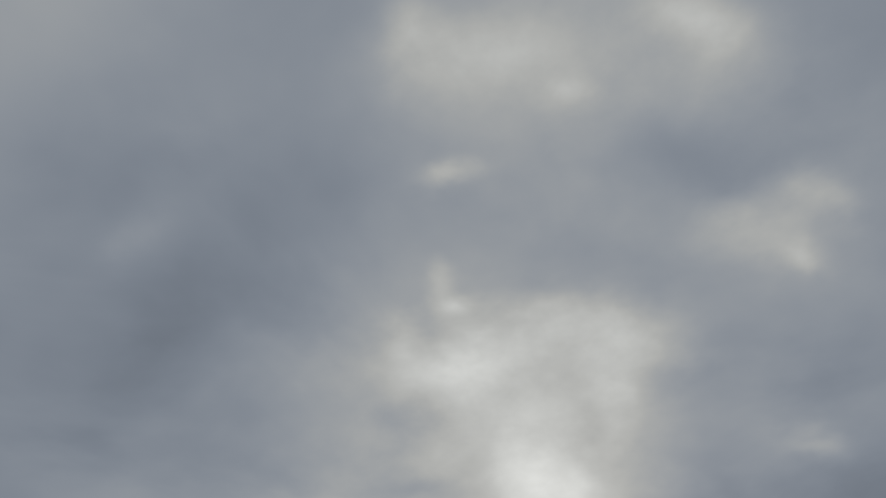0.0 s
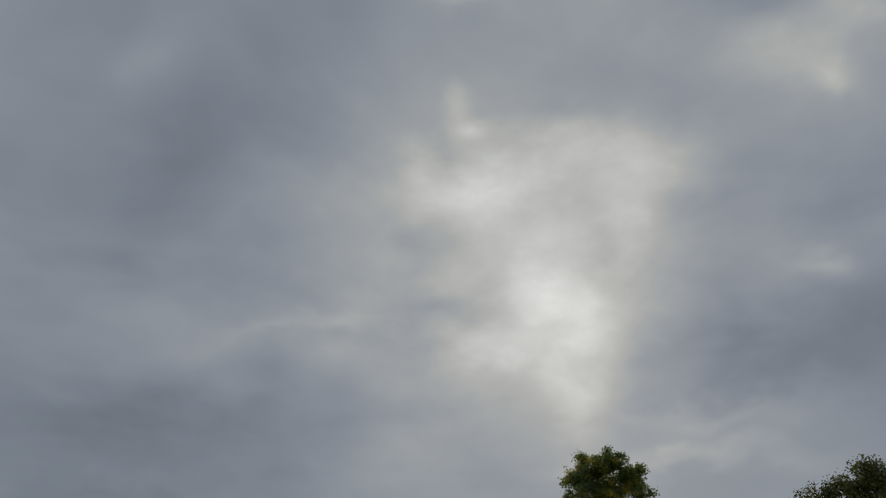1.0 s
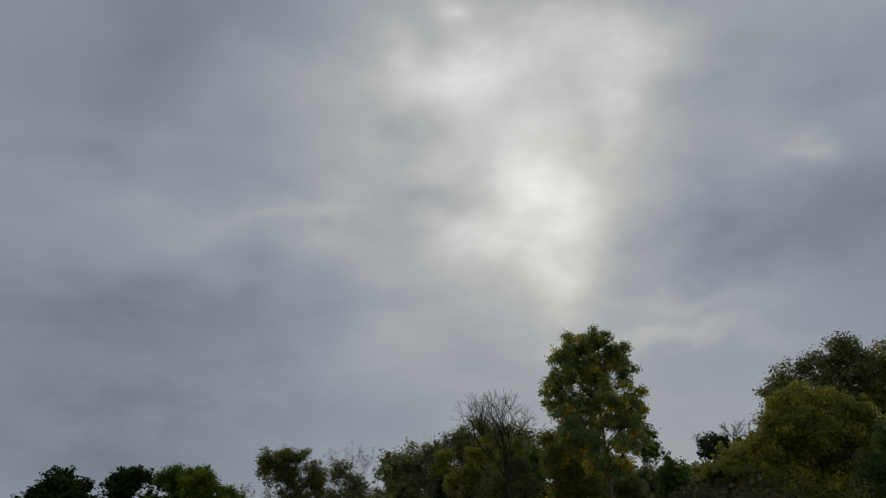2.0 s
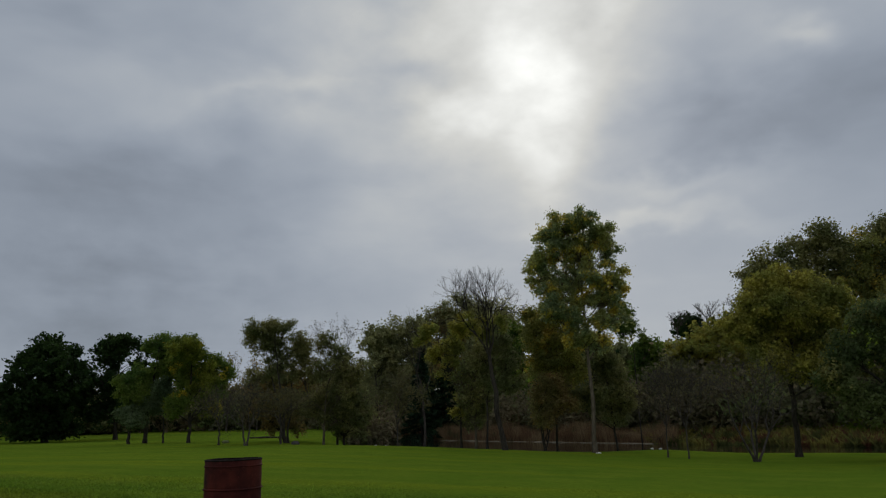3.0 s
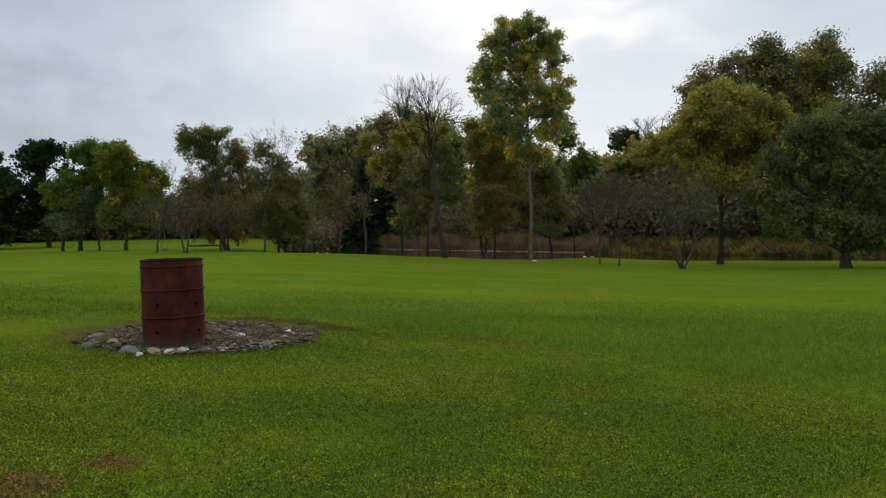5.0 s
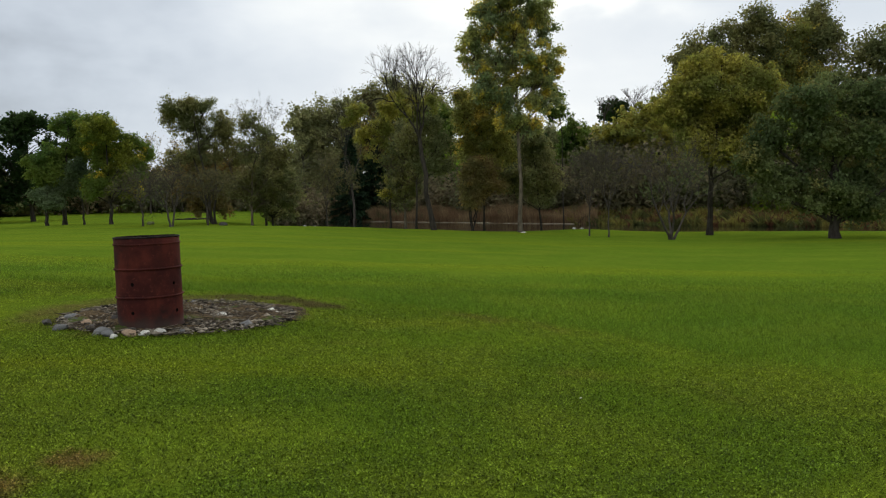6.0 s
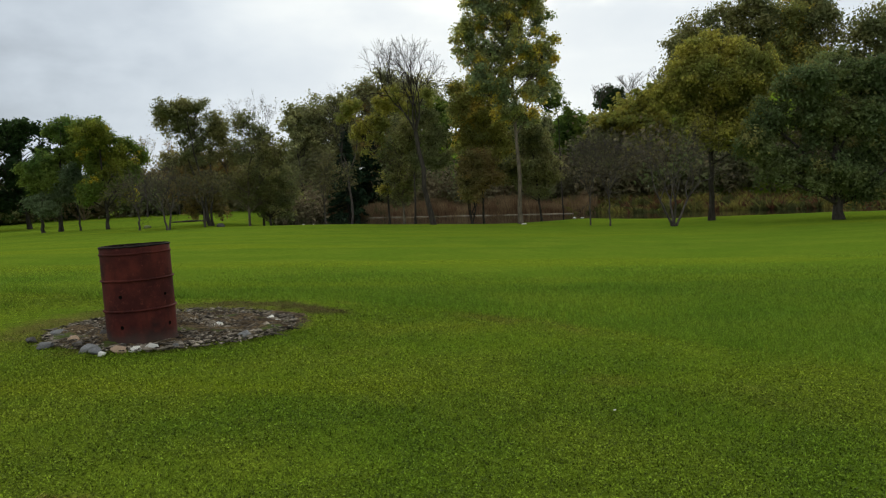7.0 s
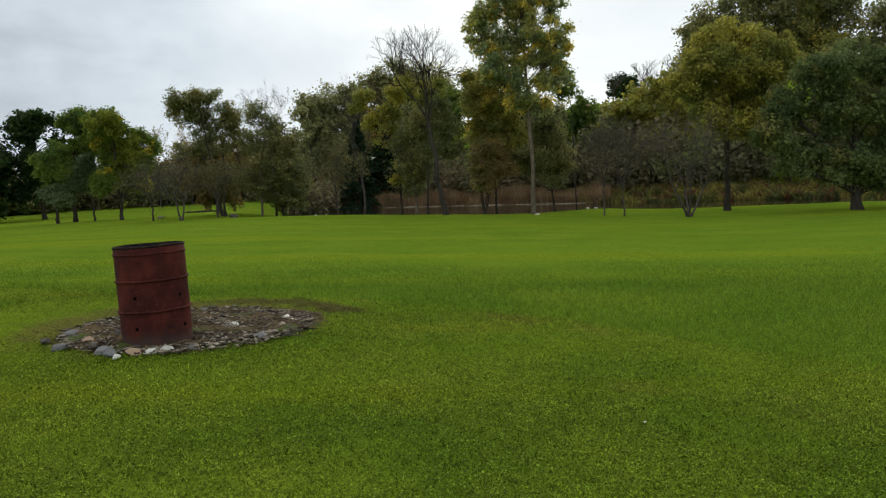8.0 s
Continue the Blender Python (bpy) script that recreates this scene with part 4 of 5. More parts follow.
    # woods that close the view behind the pond and the lawn
    for x, y, top, r, leaf, seed in ((-19.3, 127.4, 18.0, 5.0, LEAF_FAR, 71), (-11.6, 130.3, 20.5, 5.5, LEAF_FAR, 72), (-5.8, 126.0, 21.0, 5.5, LEAF_RUST, 73),
                                     (0.5, 123.0, 19.0, 5.5, LEAF_FAR, 74), (6.0, 118.7, 16.5, 5.0, LEAF_GREEN, 75), (10.5, 112.3, 13.8, 4.5, LEAF_FAR, 76),
                                     (14.7, 112.0, 13.8, 4.5, LEAF_DARK, 77), (18.5, 104.0, 11.8, 4.2, LEAF_FAR, 78), (21.4, 99.0, 9.9, 3.8, LEAF_GREEN, 79),
                                     (24.2, 93.5, 10.0, 4.0, LEAF_FAR, 80), (23.6, 105.0, 11.4, 4.2, LEAF_GREEN, 90), (26.9, 91.9, 12.0, 4.0, LEAF_YELLOW, 81), (29.0, 88.1, 13.4, 4.0, LEAF_YELLOW, 82),
                                     (-62.3, 101.1, 6.4, 5.0, LEAF_RUST, 83), (-56.0, 104.0, 6.0, 5.0, LEAF_FAR, 84), (-49.0, 109.0, 7.0, 5.0, LEAF_DARK, 85),
                                     (-41.2, 113.6, 7.6, 5.0, LEAF_RUST, 86), (-34.7, 115.7, 8.0, 5.0, LEAF_FAR, 87), (-28.5, 117.0, 9.0, 5.0, LEAF_FAR, 88),
                                     (-23.0, 113.0, 10.0, 4.5, LEAF_FAR, 89)):
        h = top + 0.9 - ground_z(x, y)
        tree("woodland_tree", x, y, h, r, 0.5, leaf, 9500, 0.35, 0.2, seed, "dull green woodland tree crowding the far edge", BARK_DARK, 60, clump_r=1.5, twigs=6, twig_r=0.02,
             group="woods behind the pond")
    tree("maple_tree", 20.4, 96.1, 11.4, 2.4, 2.0, LEAF_GREEN, 9750, 0.24, 0.18, 41, "green tree on the far bank beneath the hill", BARK_DARK, 50, clump_r=0.9, group="trees behind the pond")
    tree("maple_tree", 14.5, 99.0, 13.0, 3.6, 2.0, LEAF_DARK, 16500, 0.26, 0.18, 42, "dark green tree on the far bank beneath the hill", BARK_DARK, 70, clump_r=1.0, group="trees behind the pond")
    for x, y, h, seed in ((33.0, 128.0, 6.5, 101), (39.5, 132.0, 6.5, 102), (44.0, 128.0, 6.5, 103), (29.5, 96.0, 11.6, 104)):
        forked_tree("bare_tree", x, y, h, 2.6, h * 0.4, LEAF_RUST, 0, 0.1, 0.12, seed, "bare twiggy tree on the hill", heads=5, depth=4, spread=0.36, lift=0.12, group="trees behind the pond")
    tree("maple_tree", 38.4, 140.0, 4.9, 4.4, 0.4, LEAF_DARK, 8000, 0.29, 0.2, 43, "dark green tree on the hill's ridge", BARK_DARK, 60, clump_r=1.1, group="trees behind the pond")


def build_banks():
    rng = np.random.RandomState(5)
    # reeds along the far shore
    n = 26000
    x = rng.uniform(-18, 19, n)
    y = 105.0 - 1.43 * x + rng.uniform(-0.5, 5.0, n)
    z = np.array([ground_z(a, b) for a, b in zip(x, y)])
    z = np.maximum(z, -1.35)
    h = rng.uniform(1.1, 2.4, n) * (0.8 + 0.25 * np.sin(x * 0.7))
    lean = rng.normal(0, 0.16, (n, 2)) * h[:, None]
    wide = rng.uniform(0.025, 0.06, n)
    v = np.stack([np.stack([x - wide, y, z], 1), np.stack([x + wide, y, z], 1), np.stack([x + lean[:, 0], y + lean[:, 1], z + h], 1)], 1).reshape(-1, 3)
    ob = mesh_object("reeds", v, np.arange(3 * n).reshape(n, 3), REED)
    tagged(ob, "brown autumn cattail reeds along the far shore", "reeds", kind="stuff")
    # weeds on the bank
    n = 42000
    x = rng.uniform(17, 62, n)
    y = 105.0 - 1.43 * x + rng.uniform(-0.5, 9.0, n)
    z = np.maximum(np.array([ground_z(a, b) for a, b in zip(x, y)]), -1.35)
    tuft = np.array([noise.noise((a * 0.45, b * 0.45, 7.0)) + 0.5 * noise.noise((a * 1.3, b * 1.3, 2.0)) for a, b in zip(x, y)])
    h = rng.uniform(0.2, 0.9, n) * np.clip(0.75 + 1.3 * tuft, 0.12, 1.8)
    lean = rng.normal(0, 0.7, (n, 2)) * h[:, None]
    wide = rng.uniform(0.06, 0.16, n)
    v = np.stack([np.stack([x - wide, y, z], 1), np.stack([x + wide, y, z], 1), np.stack([x + lean[:, 0], y + lean[:, 1], z + h], 1)], 1).reshape(-1, 3)
    ob = mesh_object("weeds", v, np.arange(3 * n).reshape(n, 3), WEED)
    tagged(ob, "yellow-green and rust-coloured weeds on the pond bank", "weeds", kind="stuff")
    # undergrowth that closes the gaps under the trees
    tubes, cards = Tubes(), []
    spots = [(x, 105.0 - 1.43 * x + rng.uniform(6 if x < 18 else 10, 18), rng.uniform(2.5, 6.0)) for x in rng.uniform(-22, 55, 220)]
    spots += [(x, rng.uniform(104, 122), rng.uniform(3.0, 6.0)) for x in rng.uniform(-85, -16, 190)]
    for bx, by, bh in spots:
        bz = ground_z(bx, by)
        for _ in range(10):
            tip = np.array((bx, by, bz)) + (rng.normal(0, bh * 0.28), rng.normal(0, bh * 0.28), bh * rng.uniform(0.5, 1.0))
            tubes.add([(bx, by, bz), (np.array((bx, by, bz)) + tip) / 2 + rng.normal(0, 0.2, 3), tip], (0.05, 0.035, 0.012), 3)
            cards.append(tip + rng.normal(0, bh * 0.18, (26, 3)) * (1, 1, 1.5) - (0, 0, bh * 0.12))
    pos = np.concatenate(cards)
    va, fa = tubes.data()
    vb, fb = leaf_cards(pos, 0.40, rng)
    ob = mesh_object("undergrowth", np.concatenate([va, vb]), np.concatenate([fa, fb + len(va)]), BRUSH)
    tagged(ob, "dull brown-green scrub beneath the far trees", "undergrowth", kind="stuff")


# ---- burn barrel and its ring ----
BARREL = (-2.68, 8.10)


def build_barrel():
    root = empty("burn_barrel", BARREL[0], BARREL[1], 0.0)
    bm = bmesh.new()
    prof = [(0.285, 0.0), (0.296, 0.012), (0.296, 0.03), (0.288, 0.04)]
    prof += [(0.289, zz) for zz in (0.12, 0.2, 0.31, 0.42, 0.5, 0.57, 0.65, 0.72, 0.79)]
    prof += [(0.289, 0.855), (0.284, 0.855)]
    prof += [(0.284, 0.6), (0.284, 0.3), (0.282, 0.02)]
    k, rows = 72, []
    for r, z in prof:
        row = []
        for i in range(k):
            a = 2 * math.pi * i / k
            d = 1 + 0.010 * noise.noise((math.cos(a) * 1.6, math.sin(a) * 1.6, z * 2.2)) + 0.004 * noise.noise((math.cos(a) * 6, math.sin(a) * 6, z * 7))
            sag = 0.006 * noise.noise((math.cos(a) * 2, math.sin(a) * 2, 5.0)) if z > 0.8 else 0.0
            row.append(bm.verts.new((r * d * math.cos(a), r * d * math.sin(a), z + sag)))
        rows.append(row)
    for a, b in zip(rows, rows[1:]):
        for i in range(k):
            bm.faces.new((a[i], a[(i + 1) % k], b[(i + 1) % k], b[i]))
    bm.faces.new(list(reversed(rows[0])))
    bm.faces.new(rows[-1])  # floor of the drum
    bmesh.ops.recalc_face_normals(bm, faces=bm.faces)
    me = bpy.data.meshes.new("drum")
    bm.to_mesh(me)
    bm.free()
    drum = new("drum", me)
    # air holes punched through the wall
    cut = bmesh.new()
    for turn, z, r in ((-30, 0.435, 0.017), (47, 0.425, 0.014), (-32, 0.175, 0.017), (52, 0.165, 0.018), (112, 0.43, 0.015),
                       (160, 0.44, 0.015), (205, 0.43, 0.015), (120, 0.2, 0.015), (200, 0.2, 0.015)):
        a = radians(turn - 90)
        m = Matrix.Translation((0.287 * math.cos(a), 0.287 * math.sin(a), z)) @ Euler((0, radians(90), a)).to_matrix().to_4x4()
        bmesh.ops.create_cone(cut, cap_ends=True, segments=9, radius1=r, radius2=r * 1.15, depth=0.06, matrix=m)
    cme = bpy.data.meshes.new("cutter")
    cut.to_mesh(cme)
    cut.free()
    cutter = new("cutter", cme)
    mod = drum.modifiers.new("holes", "BOOLEAN")
    mod.object, mod.operation, mod.solver = cutter, "DIFFERENCE", "EXACT"
    bpy.context.view_layer.update()
    done = bpy.data.meshes.new_from_object(drum.evaluated_get(bpy.context.evaluated_depsgraph_get()))
    drum.modifiers.clear()
    drum.data = done
    bpy.data.objects.remove(cutter)
    done.materials.clear()
    done.materials.append(RUST)
    done.materials.append(SOOT)
    for p in done.polygons:
        c = p.center
        if math.hypot(c.x, c.y) < 0.2865 and p.normal.x * c.x + p.normal.y * c.y <= 0.0 and 0.015 < c.z < 0.854:
            p.material_index = 1
    for p in done.polygons:
        p.use_smooth = len(p.vertices) == 4
    drum.parent = root

    def hoop(name, zc, thick, tall, base, label, mat):
        ring = bmesh.new()
        rows_ = []
        for q in range(9):
            b = math.pi * (q / 8 - 0.5)
            r = base + thick * math.cos(b)
            rows_.append([ring.verts.new((r * math.cos(2 * math.pi * i / k), r * math.sin(2 * math.pi * i / k),
                                          zc + tall * math.sin(b) + 0.004 * noise.noise((math.cos(2 * math.pi * i / k) * 2, math.sin(2 * math.pi * i / k) * 2, zc * 9)))) for i in range(k)])
        for a, b in zip(rows_[:8], rows_[1:9]):
            for i in range(k):
                ring.faces.new((a[i], a[(i + 1) % k], b[(i + 1) % k], b[i]))
        for i in range(k):
            ring.faces.new((rows_[8][i], rows_[8][(i + 1) % k], rows_[0][(i + 1) % k], rows_[0][i]))
        me_ = bpy.data.meshes.new(name)
        ring.to_mesh(me_)
        ring.free()
        me_.materials.append(mat)
        me_.shade_smooth()
        ob = new(name, me_)
        ob.parent = root
        ob["label"] = label

    for zc, thick in ((0.31, 0.017), (0.57, 0.017), (0.795, 0.010)):
        hoop("hoop", zc, thick, 0.010, 0.287, "raised rusty rolling hoop", RUST)
    hoop("rim", 0.856, 0.010, 0.008, 0.285, "rolled top rim, blackened by soot", SOOT)
    root.matrix_world = pose(BARREL[0], BARREL[1], 0.0, 0, -0.8, 20)
    tagged(root, "rust-red open steel drum with punched air holes, standing in ash", "burn barrel")


def ring_radius(a):
    """Outline of the bare patch round the barrel's ring, by angle."""
    return 1.14 + 0.10 * math.sin(2 * a + 0.6) + 0.07 * math.sin(3 * a + 1.0) + 0.14 * math.exp(-((a - 0.75) / 0.50) ** 2)


RING = (-2.58, 8.70)


def build_ring():
    verts, faces = [(RING[0], RING[1], 0.06)], []
    k, m = 200, 60
    for j in range(1, m + 1):
        for i in range(k):
            a = 2 * math.pi * i / k
            r = ring_radius(a if a < math.pi else a - 2 * math.pi) * j / m * (1 + (0.10 * noise.noise((math.cos(a) * 4, math.sin(a) * 4, 1)) if j == m else 0))
            x, y = RING[0] + r * math.cos(a), RING[1] + r * math.sin(a)
            edge = smooth(1.0, 0.82, j / m)
            verts.append((x, y, ground_z(x, y) - 0.02 + 0.055 * edge + 0.035 * noise.noise((x * 3, y * 3, 0)) + 0.020 * noise.noise((x * 11, y * 11, 0)) + 0.010 * noise.noise((x * 27, y * 27, 0))))
    for i in range(k):
        faces.append((0, 1 + i, 1 + (i + 1) % k))
        for j in range(m - 1):
            a, b = 1 + j * k + i, 1 + j * k + (i + 1) % k
            faces.append((a, a + k, b + k, b))
    ob = mesh_object("bare_patch", verts, faces, SOIL, smooth_faces=True)
    tagged(ob, "bare patch of dark ash and soil inside the ring of stones", "ground", kind="structure")
    rng = np.random.RandomState(9)
    shapes = []
    for s in range(7):
        bm = bmesh.new()
        bmesh.ops.create_icosphere(bm, subdivisions=3, radius=1.0)
        for vtx in bm.verts:
            d = vtx.co.normalized()
            q = 1 + 0.24 * noise.noise(d * 1.3 + Vector((s * 7, 0, 0))) + 0.13 * noise.noise(d * 3.2 + Vector((0, s * 5, 0)))
            c = d * q
            for n_ in ((0.3, 0.2, 0.93), (-0.7, 0.3, 0.6), (0.5, -0.8, 0.3), (-0.3, -0.9, 0.3), (0.9, 0.3, 0.2)):
                over = c.dot(Vector(n_)) - 0.57
                if over > 0:
                    c -= Vector(n_) * over * 0.93
            vtx.co = c
        me = bpy.data.meshes.new("stone")
        bm.to_mesh(me)
        bm.free()
        me.shade_smooth()
        shapes.append(me)

    def stone(x, y, size, mat, label, flat=0.6, sink=0.25):
        size *= 0.76
        ob = new("stone", shapes[rng.randint(7)])
        z = ground_z(x, y) + 0.015 + size * flat * (1 - sink) * 0.75
        ob.matrix_world = pose(x, y, z, rng.uniform(-12, 12), rng.uniform(-12, 12), rng.uniform(0, 360)) @ Matrix.Diagonal((size * rng.uniform(0.9, 1.35), size * rng.uniform(0.75, 1.0), size * flat, 1))
        if not ob.data.materials:
            ob.data.materials.append(mat)
        ob.material_slots[0].link = "OBJECT"
        ob.material_slots[0].material = mat
        tagged(ob, label, "stone", "stones round the burn barrel")

    front = "in front of the barrel"
    flat = "flat slab of blue-grey fieldstone at the ring's edge"
    row = ((-2.43, 7.62, 0.088, PALE_STONE, "pale rounded fieldstone " + front), (-2.55, 7.57, 0.072, PALE_STONE, "pale rounded fieldstone " + front),
           (-2.67, 7.55, 0.086, TAN_STONE, "tan rounded fieldstone " + front), (-2.76, 7.42, 0.050, PALE_STONE, "small pale fieldstone " + front),
           (-2.84, 7.51, 0.085, GREY_STONE, "blue-grey fieldstone " + front), (-2.95, 7.61, 0.085, GREY_STONE, "blue-grey fieldstone " + front),
           (-3.38, 7.77, 0.110, GREY_STONE, flat), (-3.56, 8.37, 0.120, GREY_STONE, flat), (-3.44, 8.19, 0.070, DARK_STONE, "dark grey fieldstone at the ring's edge"),
           (-3.27, 8.05, 0.085, TAN_STONE, "brown fieldstone at the ring's edge"), (-3.10, 8.29, 0.095, DARK_STONE, "dark grey fieldstone beside the barrel"),
           (-3.62, 8.05, 0.075, DARK_STONE, "dark grey fieldstone at the ring's edge"), (-3.12, 7.81, 0.065, DARK_STONE, "dark grey fieldstone at the ring's edge"),
           (-1.76, 9.11, 0.072, PALE_STONE, "pale fieldstone at the ring's edge"), (-1.66, 8.91, 0.055, PALE_STONE, "pale fieldstone at the ring's edge"),
           (-2.19, 8.76, 0.062, PALE_STONE, "pale flat fieldstone lying in the ash"), (-1.80, 8.14, 0.095, GREY_STONE, "grey fieldstone at the ring's edge"),
           (-2.28, 7.71, 0.050, GREY_STONE, "small grey fieldstone at the ring's edge"), (-1.62, 8.51, 0.060, GREY_STONE, "grey fieldstone at the ring's edge"))
    for x, y, size, mat, label in row:
        stone(x, y, size, mat, label, 0.42 if label == flat else 0.6)
    for i in range(84):
        a = 2 * math.pi * i / 84 + rng.normal(0, 0.05)
        r = min(1.10, 0.94 + rng.normal(0, 0.13))
        x, y = RING[0] + r * math.cos(a), RING[1] + r * math.sin(a) * 1.08
        if min((x - q[0]) ** 2 + (y - q[1]) ** 2 for q in row) < 0.014 or (0.5 < a < 2.0 and rng.rand() < 0.7) or (a > 4.6 and rng.rand() < 0.5):
            continue
        stone(x, y, rng.uniform(0.020, 0.058), DARK_STONE if rng.rand() < 0.75 else (GREY_STONE if rng.rand() < 0.75 else TAN_STONE), "grey fieldstone half sunk in the ring's edge", sink=0.5)
    # broken bits scattered in the ash
    verts, faces = [], []
    for i in range(3600):
        a, r = rng.uniform(0, 6.283), math.sqrt(rng.uniform(0.03, 1)) * 1.14
        x, y = RING[0] + r * math.cos(a), RING[1] + r * math.sin(a) * 1.05
        if (x - BARREL[0]) ** 2 + (y - BARREL[1]) ** 2 < 0.11:
            continue
        s = rng.uniform(0.005, 0.019) * (2.1 if rng.rand() < 0.13 else 1)
        m = pose(x, y, ground_z(x, y) + 0.030 + s * 0.1, rng.uniform(-14, 14), rng.uniform(-14, 14), rng.uniform(0, 360)) @ Matrix.Diagonal((s * 1.4, s, s * 0.6, 1))
        b = len(verts)
        if rng.rand() < 0.3:
            m = m @ Matrix.Diagonal((3.2, 0.35, 0.5, 1))
        for c in ((1, 0, 0), (-1, 0.2, 0), (0, 1, 0.1), (0.1, -1, 0), (0, 0, 1), (0.2, 0, -1)):
            verts.append(m @ (Vector(c) * rng.uniform(0.75, 1.2)))
        for f in ((0, 2, 4), (2, 1, 4), (1, 3, 4), (3, 0, 4), (2, 0, 5), (1, 2, 5), (3, 1, 5), (0, 3, 5)):
            faces.append(tuple(b + q for q in f))
    ob = mesh_object("rubble", verts, faces, CHIPS)
    tagged(ob, "small stones and charred bits scattered in the ash", "rubble", kind="stuff")


# ---- grass ----
def in_patch(x, y, grow):
    dx, dy = x - RING[0], y - RING[1]
    a = np.arctan2(dy, dx)
    r = 1.14 + 0.10 * np.sin(2 * a + 0.6) + 0.07 * np.sin(3 * a + 1.0) + 0.14 * np.exp(-((a - 0.75) / 0.50) ** 2)
    return np.hypot(dx, dy) < r * grow


def build_grass():
    rng = np.random.RandomState(3)
    short, tall = [], []
    for y0, y1, density, grow in ((1.6, 3.9, 3200, 1.05), (3.9, 6.2, 7600, 1.05), (6.2, 8.5, 5000, 1.2), (8.5, 12.0, 2300, 1.5), (12.0, 18.0, 700, 2.0)):
        half = 0.70 * (y1 - 0.6) + 2.4
        n = int(density * (y1 - y0) * 2 * half)
        x, y = rng.uniform(-half, half, n), rng.uniform(y0, y1, n)
        if y0 == 12.0:
            y = 12.0 + (y - 12.0) * rng.uniform(0.1, 1.0, n)
        ok = (np.abs(x) < 0.70 * (y - 0.6) + 0.6 + np.abs(rng.normal(0, 0.7, n))) & (y > 1.6 + np.abs(rng.normal(0, 0.7, n))) & (~in_patch(x, y, 1.04 - 0.5 * rng.uniform(0, 1, n) ** 2) | (rng.uniform(0, 1, n) < 0.06))
        x, y = x[ok], y[ok]
        n = len(x)
        edge = long_grass_edge(x)
        fresh = y + rng.normal(0, 0.15, n) > edge
        z = np.array([ground_z(a, b) for a, b in zip(x, y)]) - 0.006
        h = rng.uniform(0.010, 0.034, n) * np.where(fresh, 2.2 if y0 < 12.0 else 1.1, 1.0) * (0.7 + 0.3 * min(grow, 1.6))
        h *= np.where(fresh & (y < edge + 0.35) & (x < -3.2), 2.2, 1.0)
        a = rng.uniform(0, 6.283, n)
        wide = rng.uniform(0.0022, 0.0050, n) * grow * np.where(fresh, 0.9, 1.1)
        reach = h * rng.uniform(0.3, 2.2, n) * np.where(fresh, 0.6, 1.0)
        b = rng.uniform(0, 6.283, n)
        v = np.stack([np.stack([x - np.cos(a) * wide, y - np.sin(a) * wide, z], 1), np.stack([x + np.cos(a) * wide, y + np.sin(a) * wide, z], 1),
                      np.stack([x + np.cos(b) * reach, y + np.sin(b) * reach, z + h], 1)], 1)
        short.append(v[~fresh])
        tall.append(v[fresh])
    # clover leaves among the short grass
    n = 130000
    y = 3.9 + 6.1 * rng.uniform(0, 1, n) ** 1.3
    x = rng.uniform(-1, 1, n) * (0.70 * (y - 0.6) + 0.6)
    thick = np.array([noise.noise((a * 1.1, b * 1.1, 2.0)) for a, b in zip(x, y)])
    edge = long_grass_edge(x)
    ok = (thick > -0.15) & (y < edge) & ~in_patch(x, y, rng.uniform(0.7, 1.02, n))
    x, y = x[ok], y[ok]
    z = np.array([ground_z(a, b) for a, b in zip(x, y)]) + rng.uniform(0.004, 0.024, len(x))
    v, f = leaf_cards(np.stack([x, y, z], 1), 0.0125, rng, upward=1.0, long=1.1)
    g = np.concatenate(short).reshape(-1, 3)
    faces = np.arange(len(g)).reshape(-1, 3).tolist() + (f + len(g)).tolist()
    ob = mesh_object("grass", np.concatenate([g, v]), faces, BLADE)
    tagged(ob, "short mown grass with clover and dry yellow patches", "grass", kind="stuff")
    g = np.concatenate(tall).reshape(-1, 3)
    ob = mesh_object("long_grass", g, np.arange(len(g)).reshape(-1, 3), FRESH)
    tagged(ob, "longer fresh green grass beyond the trimmed part", "grass", kind="stuff")


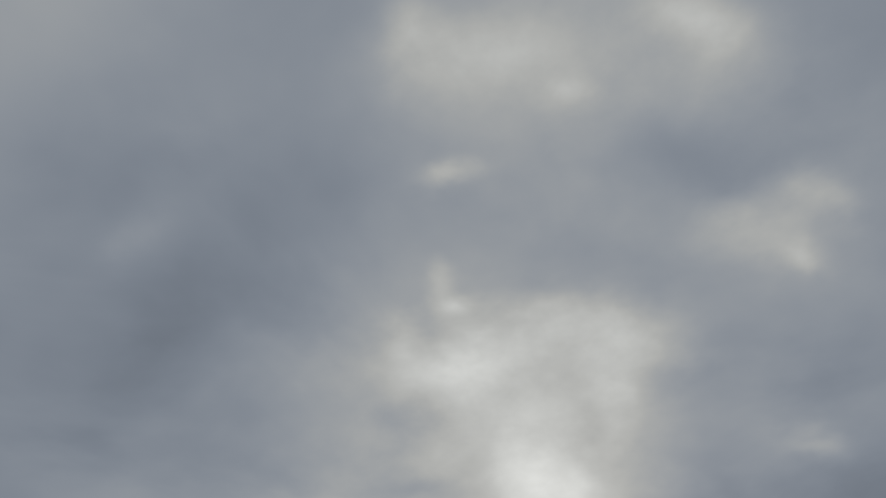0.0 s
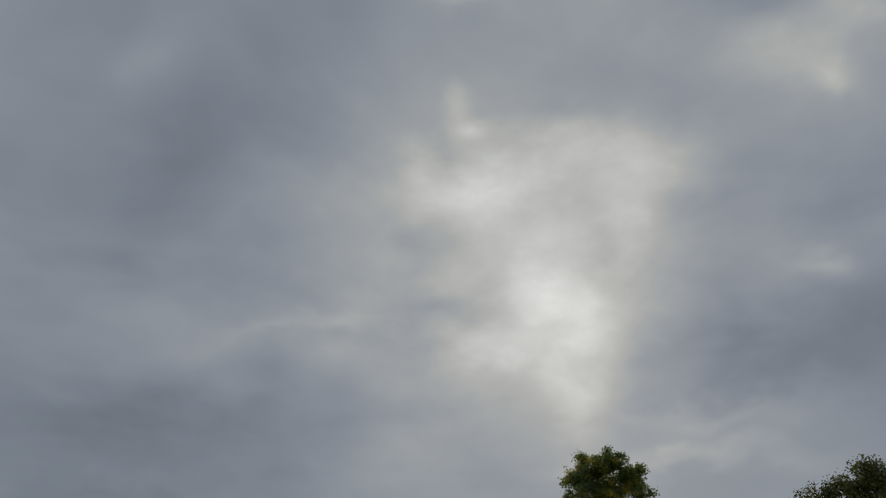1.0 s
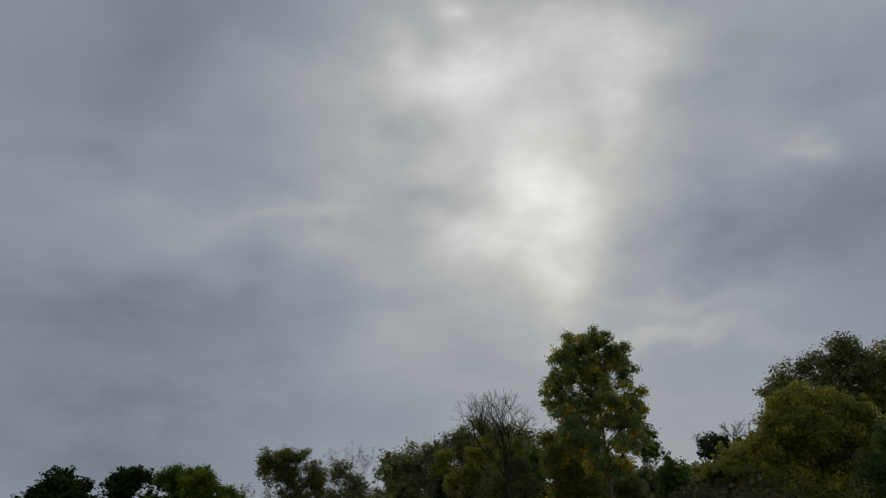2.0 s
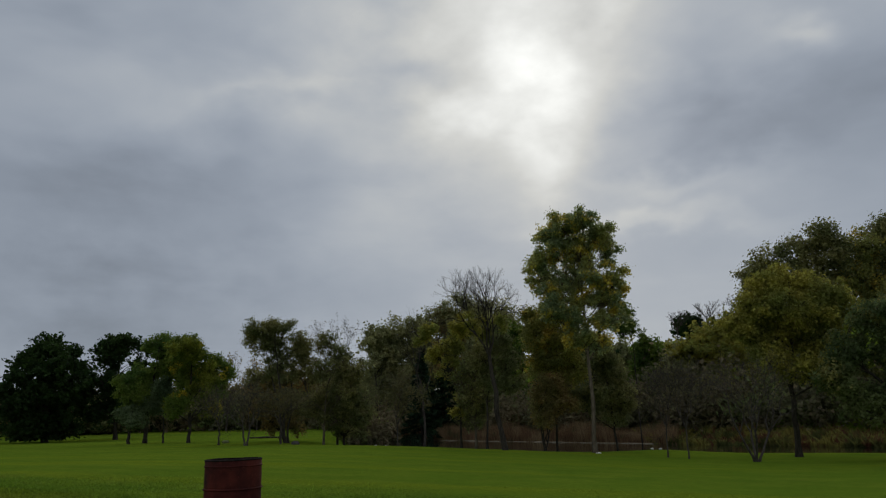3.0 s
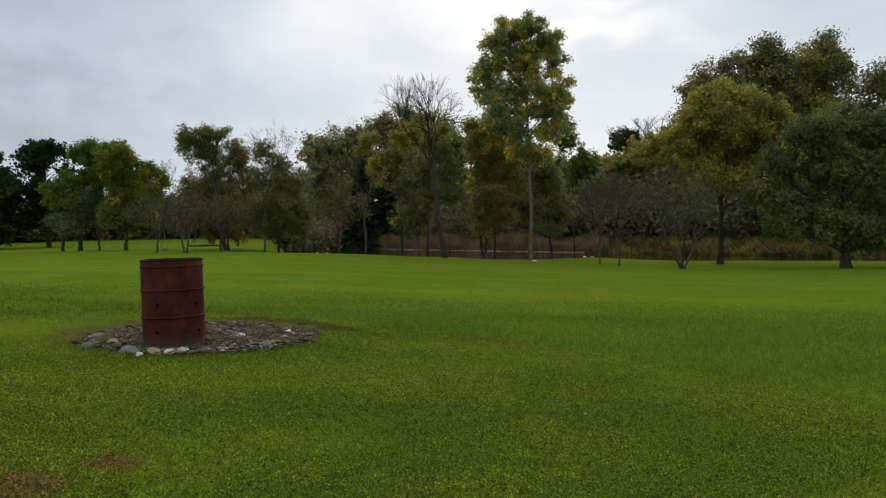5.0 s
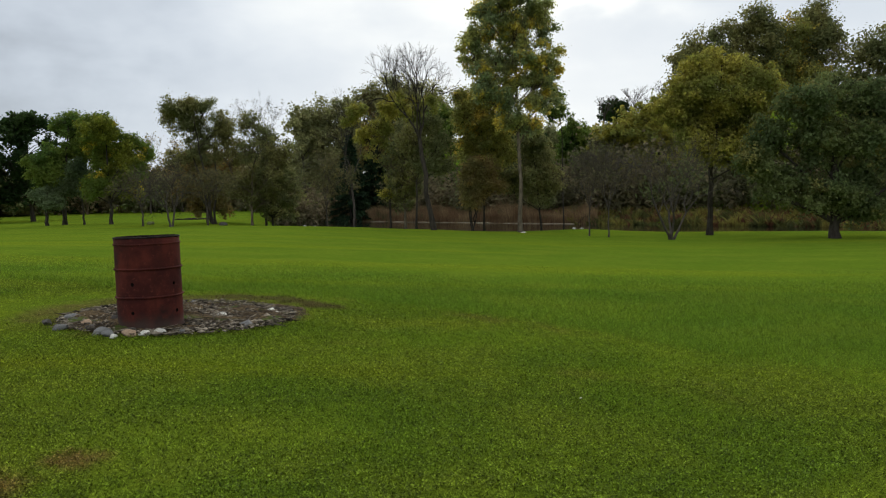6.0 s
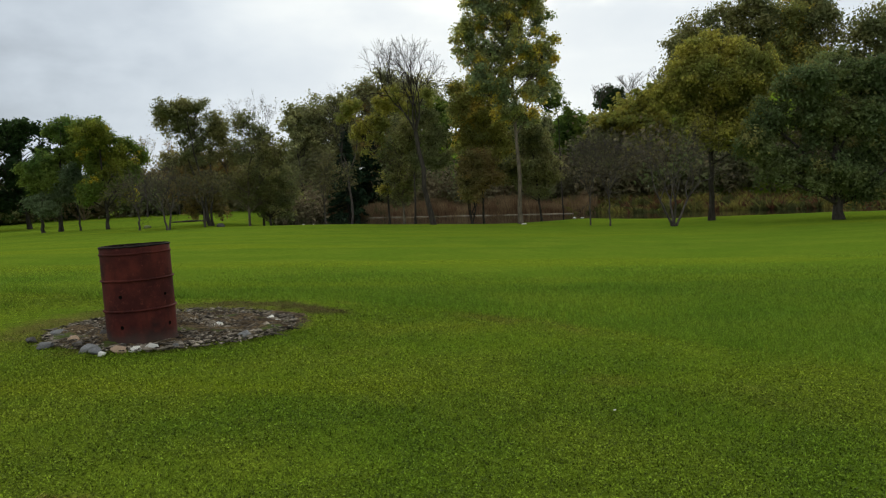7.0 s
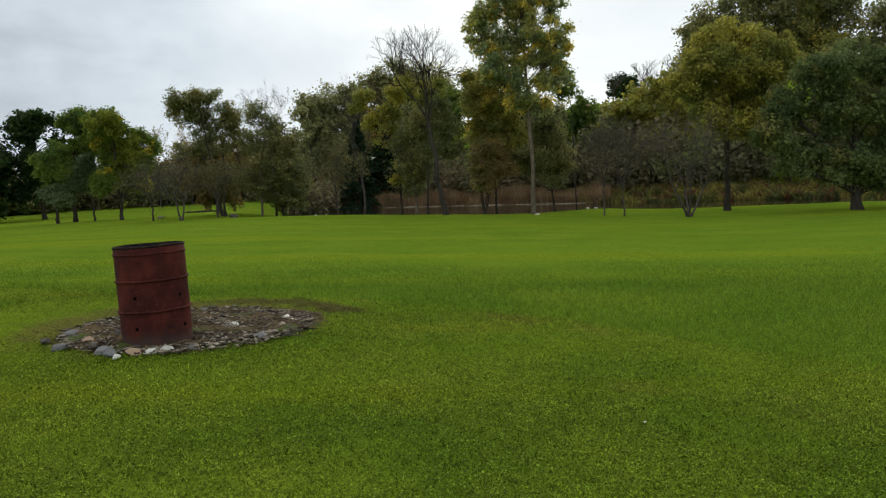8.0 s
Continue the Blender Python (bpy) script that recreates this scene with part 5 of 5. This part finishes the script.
def build_odds():
    rng = np.random.RandomState(21)

    def lump(name, x, y, size, mat, label, category, lift=0.35):
        bm = bmesh.new()
        bmesh.ops.create_icosphere(bm, subdivisions=2, radius=1.0)
        for vtx in bm.verts:
            vtx.co *= 1 + 0.25 * noise.noise(vtx.co * 1.5 + Vector((x, y, 0)))
        bmesh.ops.transform(bm, matrix=Matrix.Diagonal((*size, 1)), verts=bm.verts)
        me = bpy.data.meshes.new(name)
        bm.to_mesh(me)
        bm.free()
        me.materials.append(mat)
        me.shade_smooth()
        ob = new(name, me)
        ob.matrix_world = pose(x, y, ground_z(x, y) + size[2] * lift, 0, 0, rng.uniform(0, 360))
        return tagged(ob, label, category)

    lump("rock", -8.2, 53.6, (0.11, 0.08, 0.06), PALE_STONE, "pale rock at the edge of the pond", "rock")
    lump("rock", -7.5, 53.8, (0.09, 0.07, 0.05), PALE_STONE, "pale rock at the edge of the pond", "rock")
    lump("rock", 11.4, 54.2, (0.20, 0.12, 0.07), PALE_STONE, "pale flat rock on the pond bank", "rock")
    lump("rock", 12.0, 54.3, (0.14, 0.10, 0.06), PALE_STONE, "pale flat rock on the pond bank", "rock")
    lump("rock", 7.0, 49.6, (0.30, 0.18, 0.05), PALE_STONE, "pale flat rock at the foot of the tall maple", "rock")
    lump("rock", -14.2, 54.3, (0.30, 0.2, 0.2), DARK_STONE, "dark rock beneath the lawn trees", "rock")
    lump("bush", -21.2, 59.3, (0.4, 0.3, 0.2), BRUSH, "low dark sprout at a tree's foot", "bush")
    lump("paper_scrap", 0.84, 5.62, (0.013, 0.008, 0.003), PALE_STONE, "tiny white scrap lying in the grass", "litter", 9.0)
    # a felled log on the lawn behind the trees
    tubes = Tubes()
    pts = [(x, 81.0 + 0.15 * math.sin(x * 2), ground_z(x, 81.0) + 0.09) for x in np.linspace(-26.6, -22.2, 9)]
    tubes.add(pts, [0.02] + [0.10 + 0.03 * math.sin(3 * p[0]) for p in pts[1:-1]] + [0.02], 9)
    tagged(mesh_object("log", *tubes.data(), BARK_DARK), "dark felled log lying on the lawn", "log")


build_ground()
build_water()
build_trees()
build_banks()
build_barrel()
build_ring()
build_grass()
build_odds()
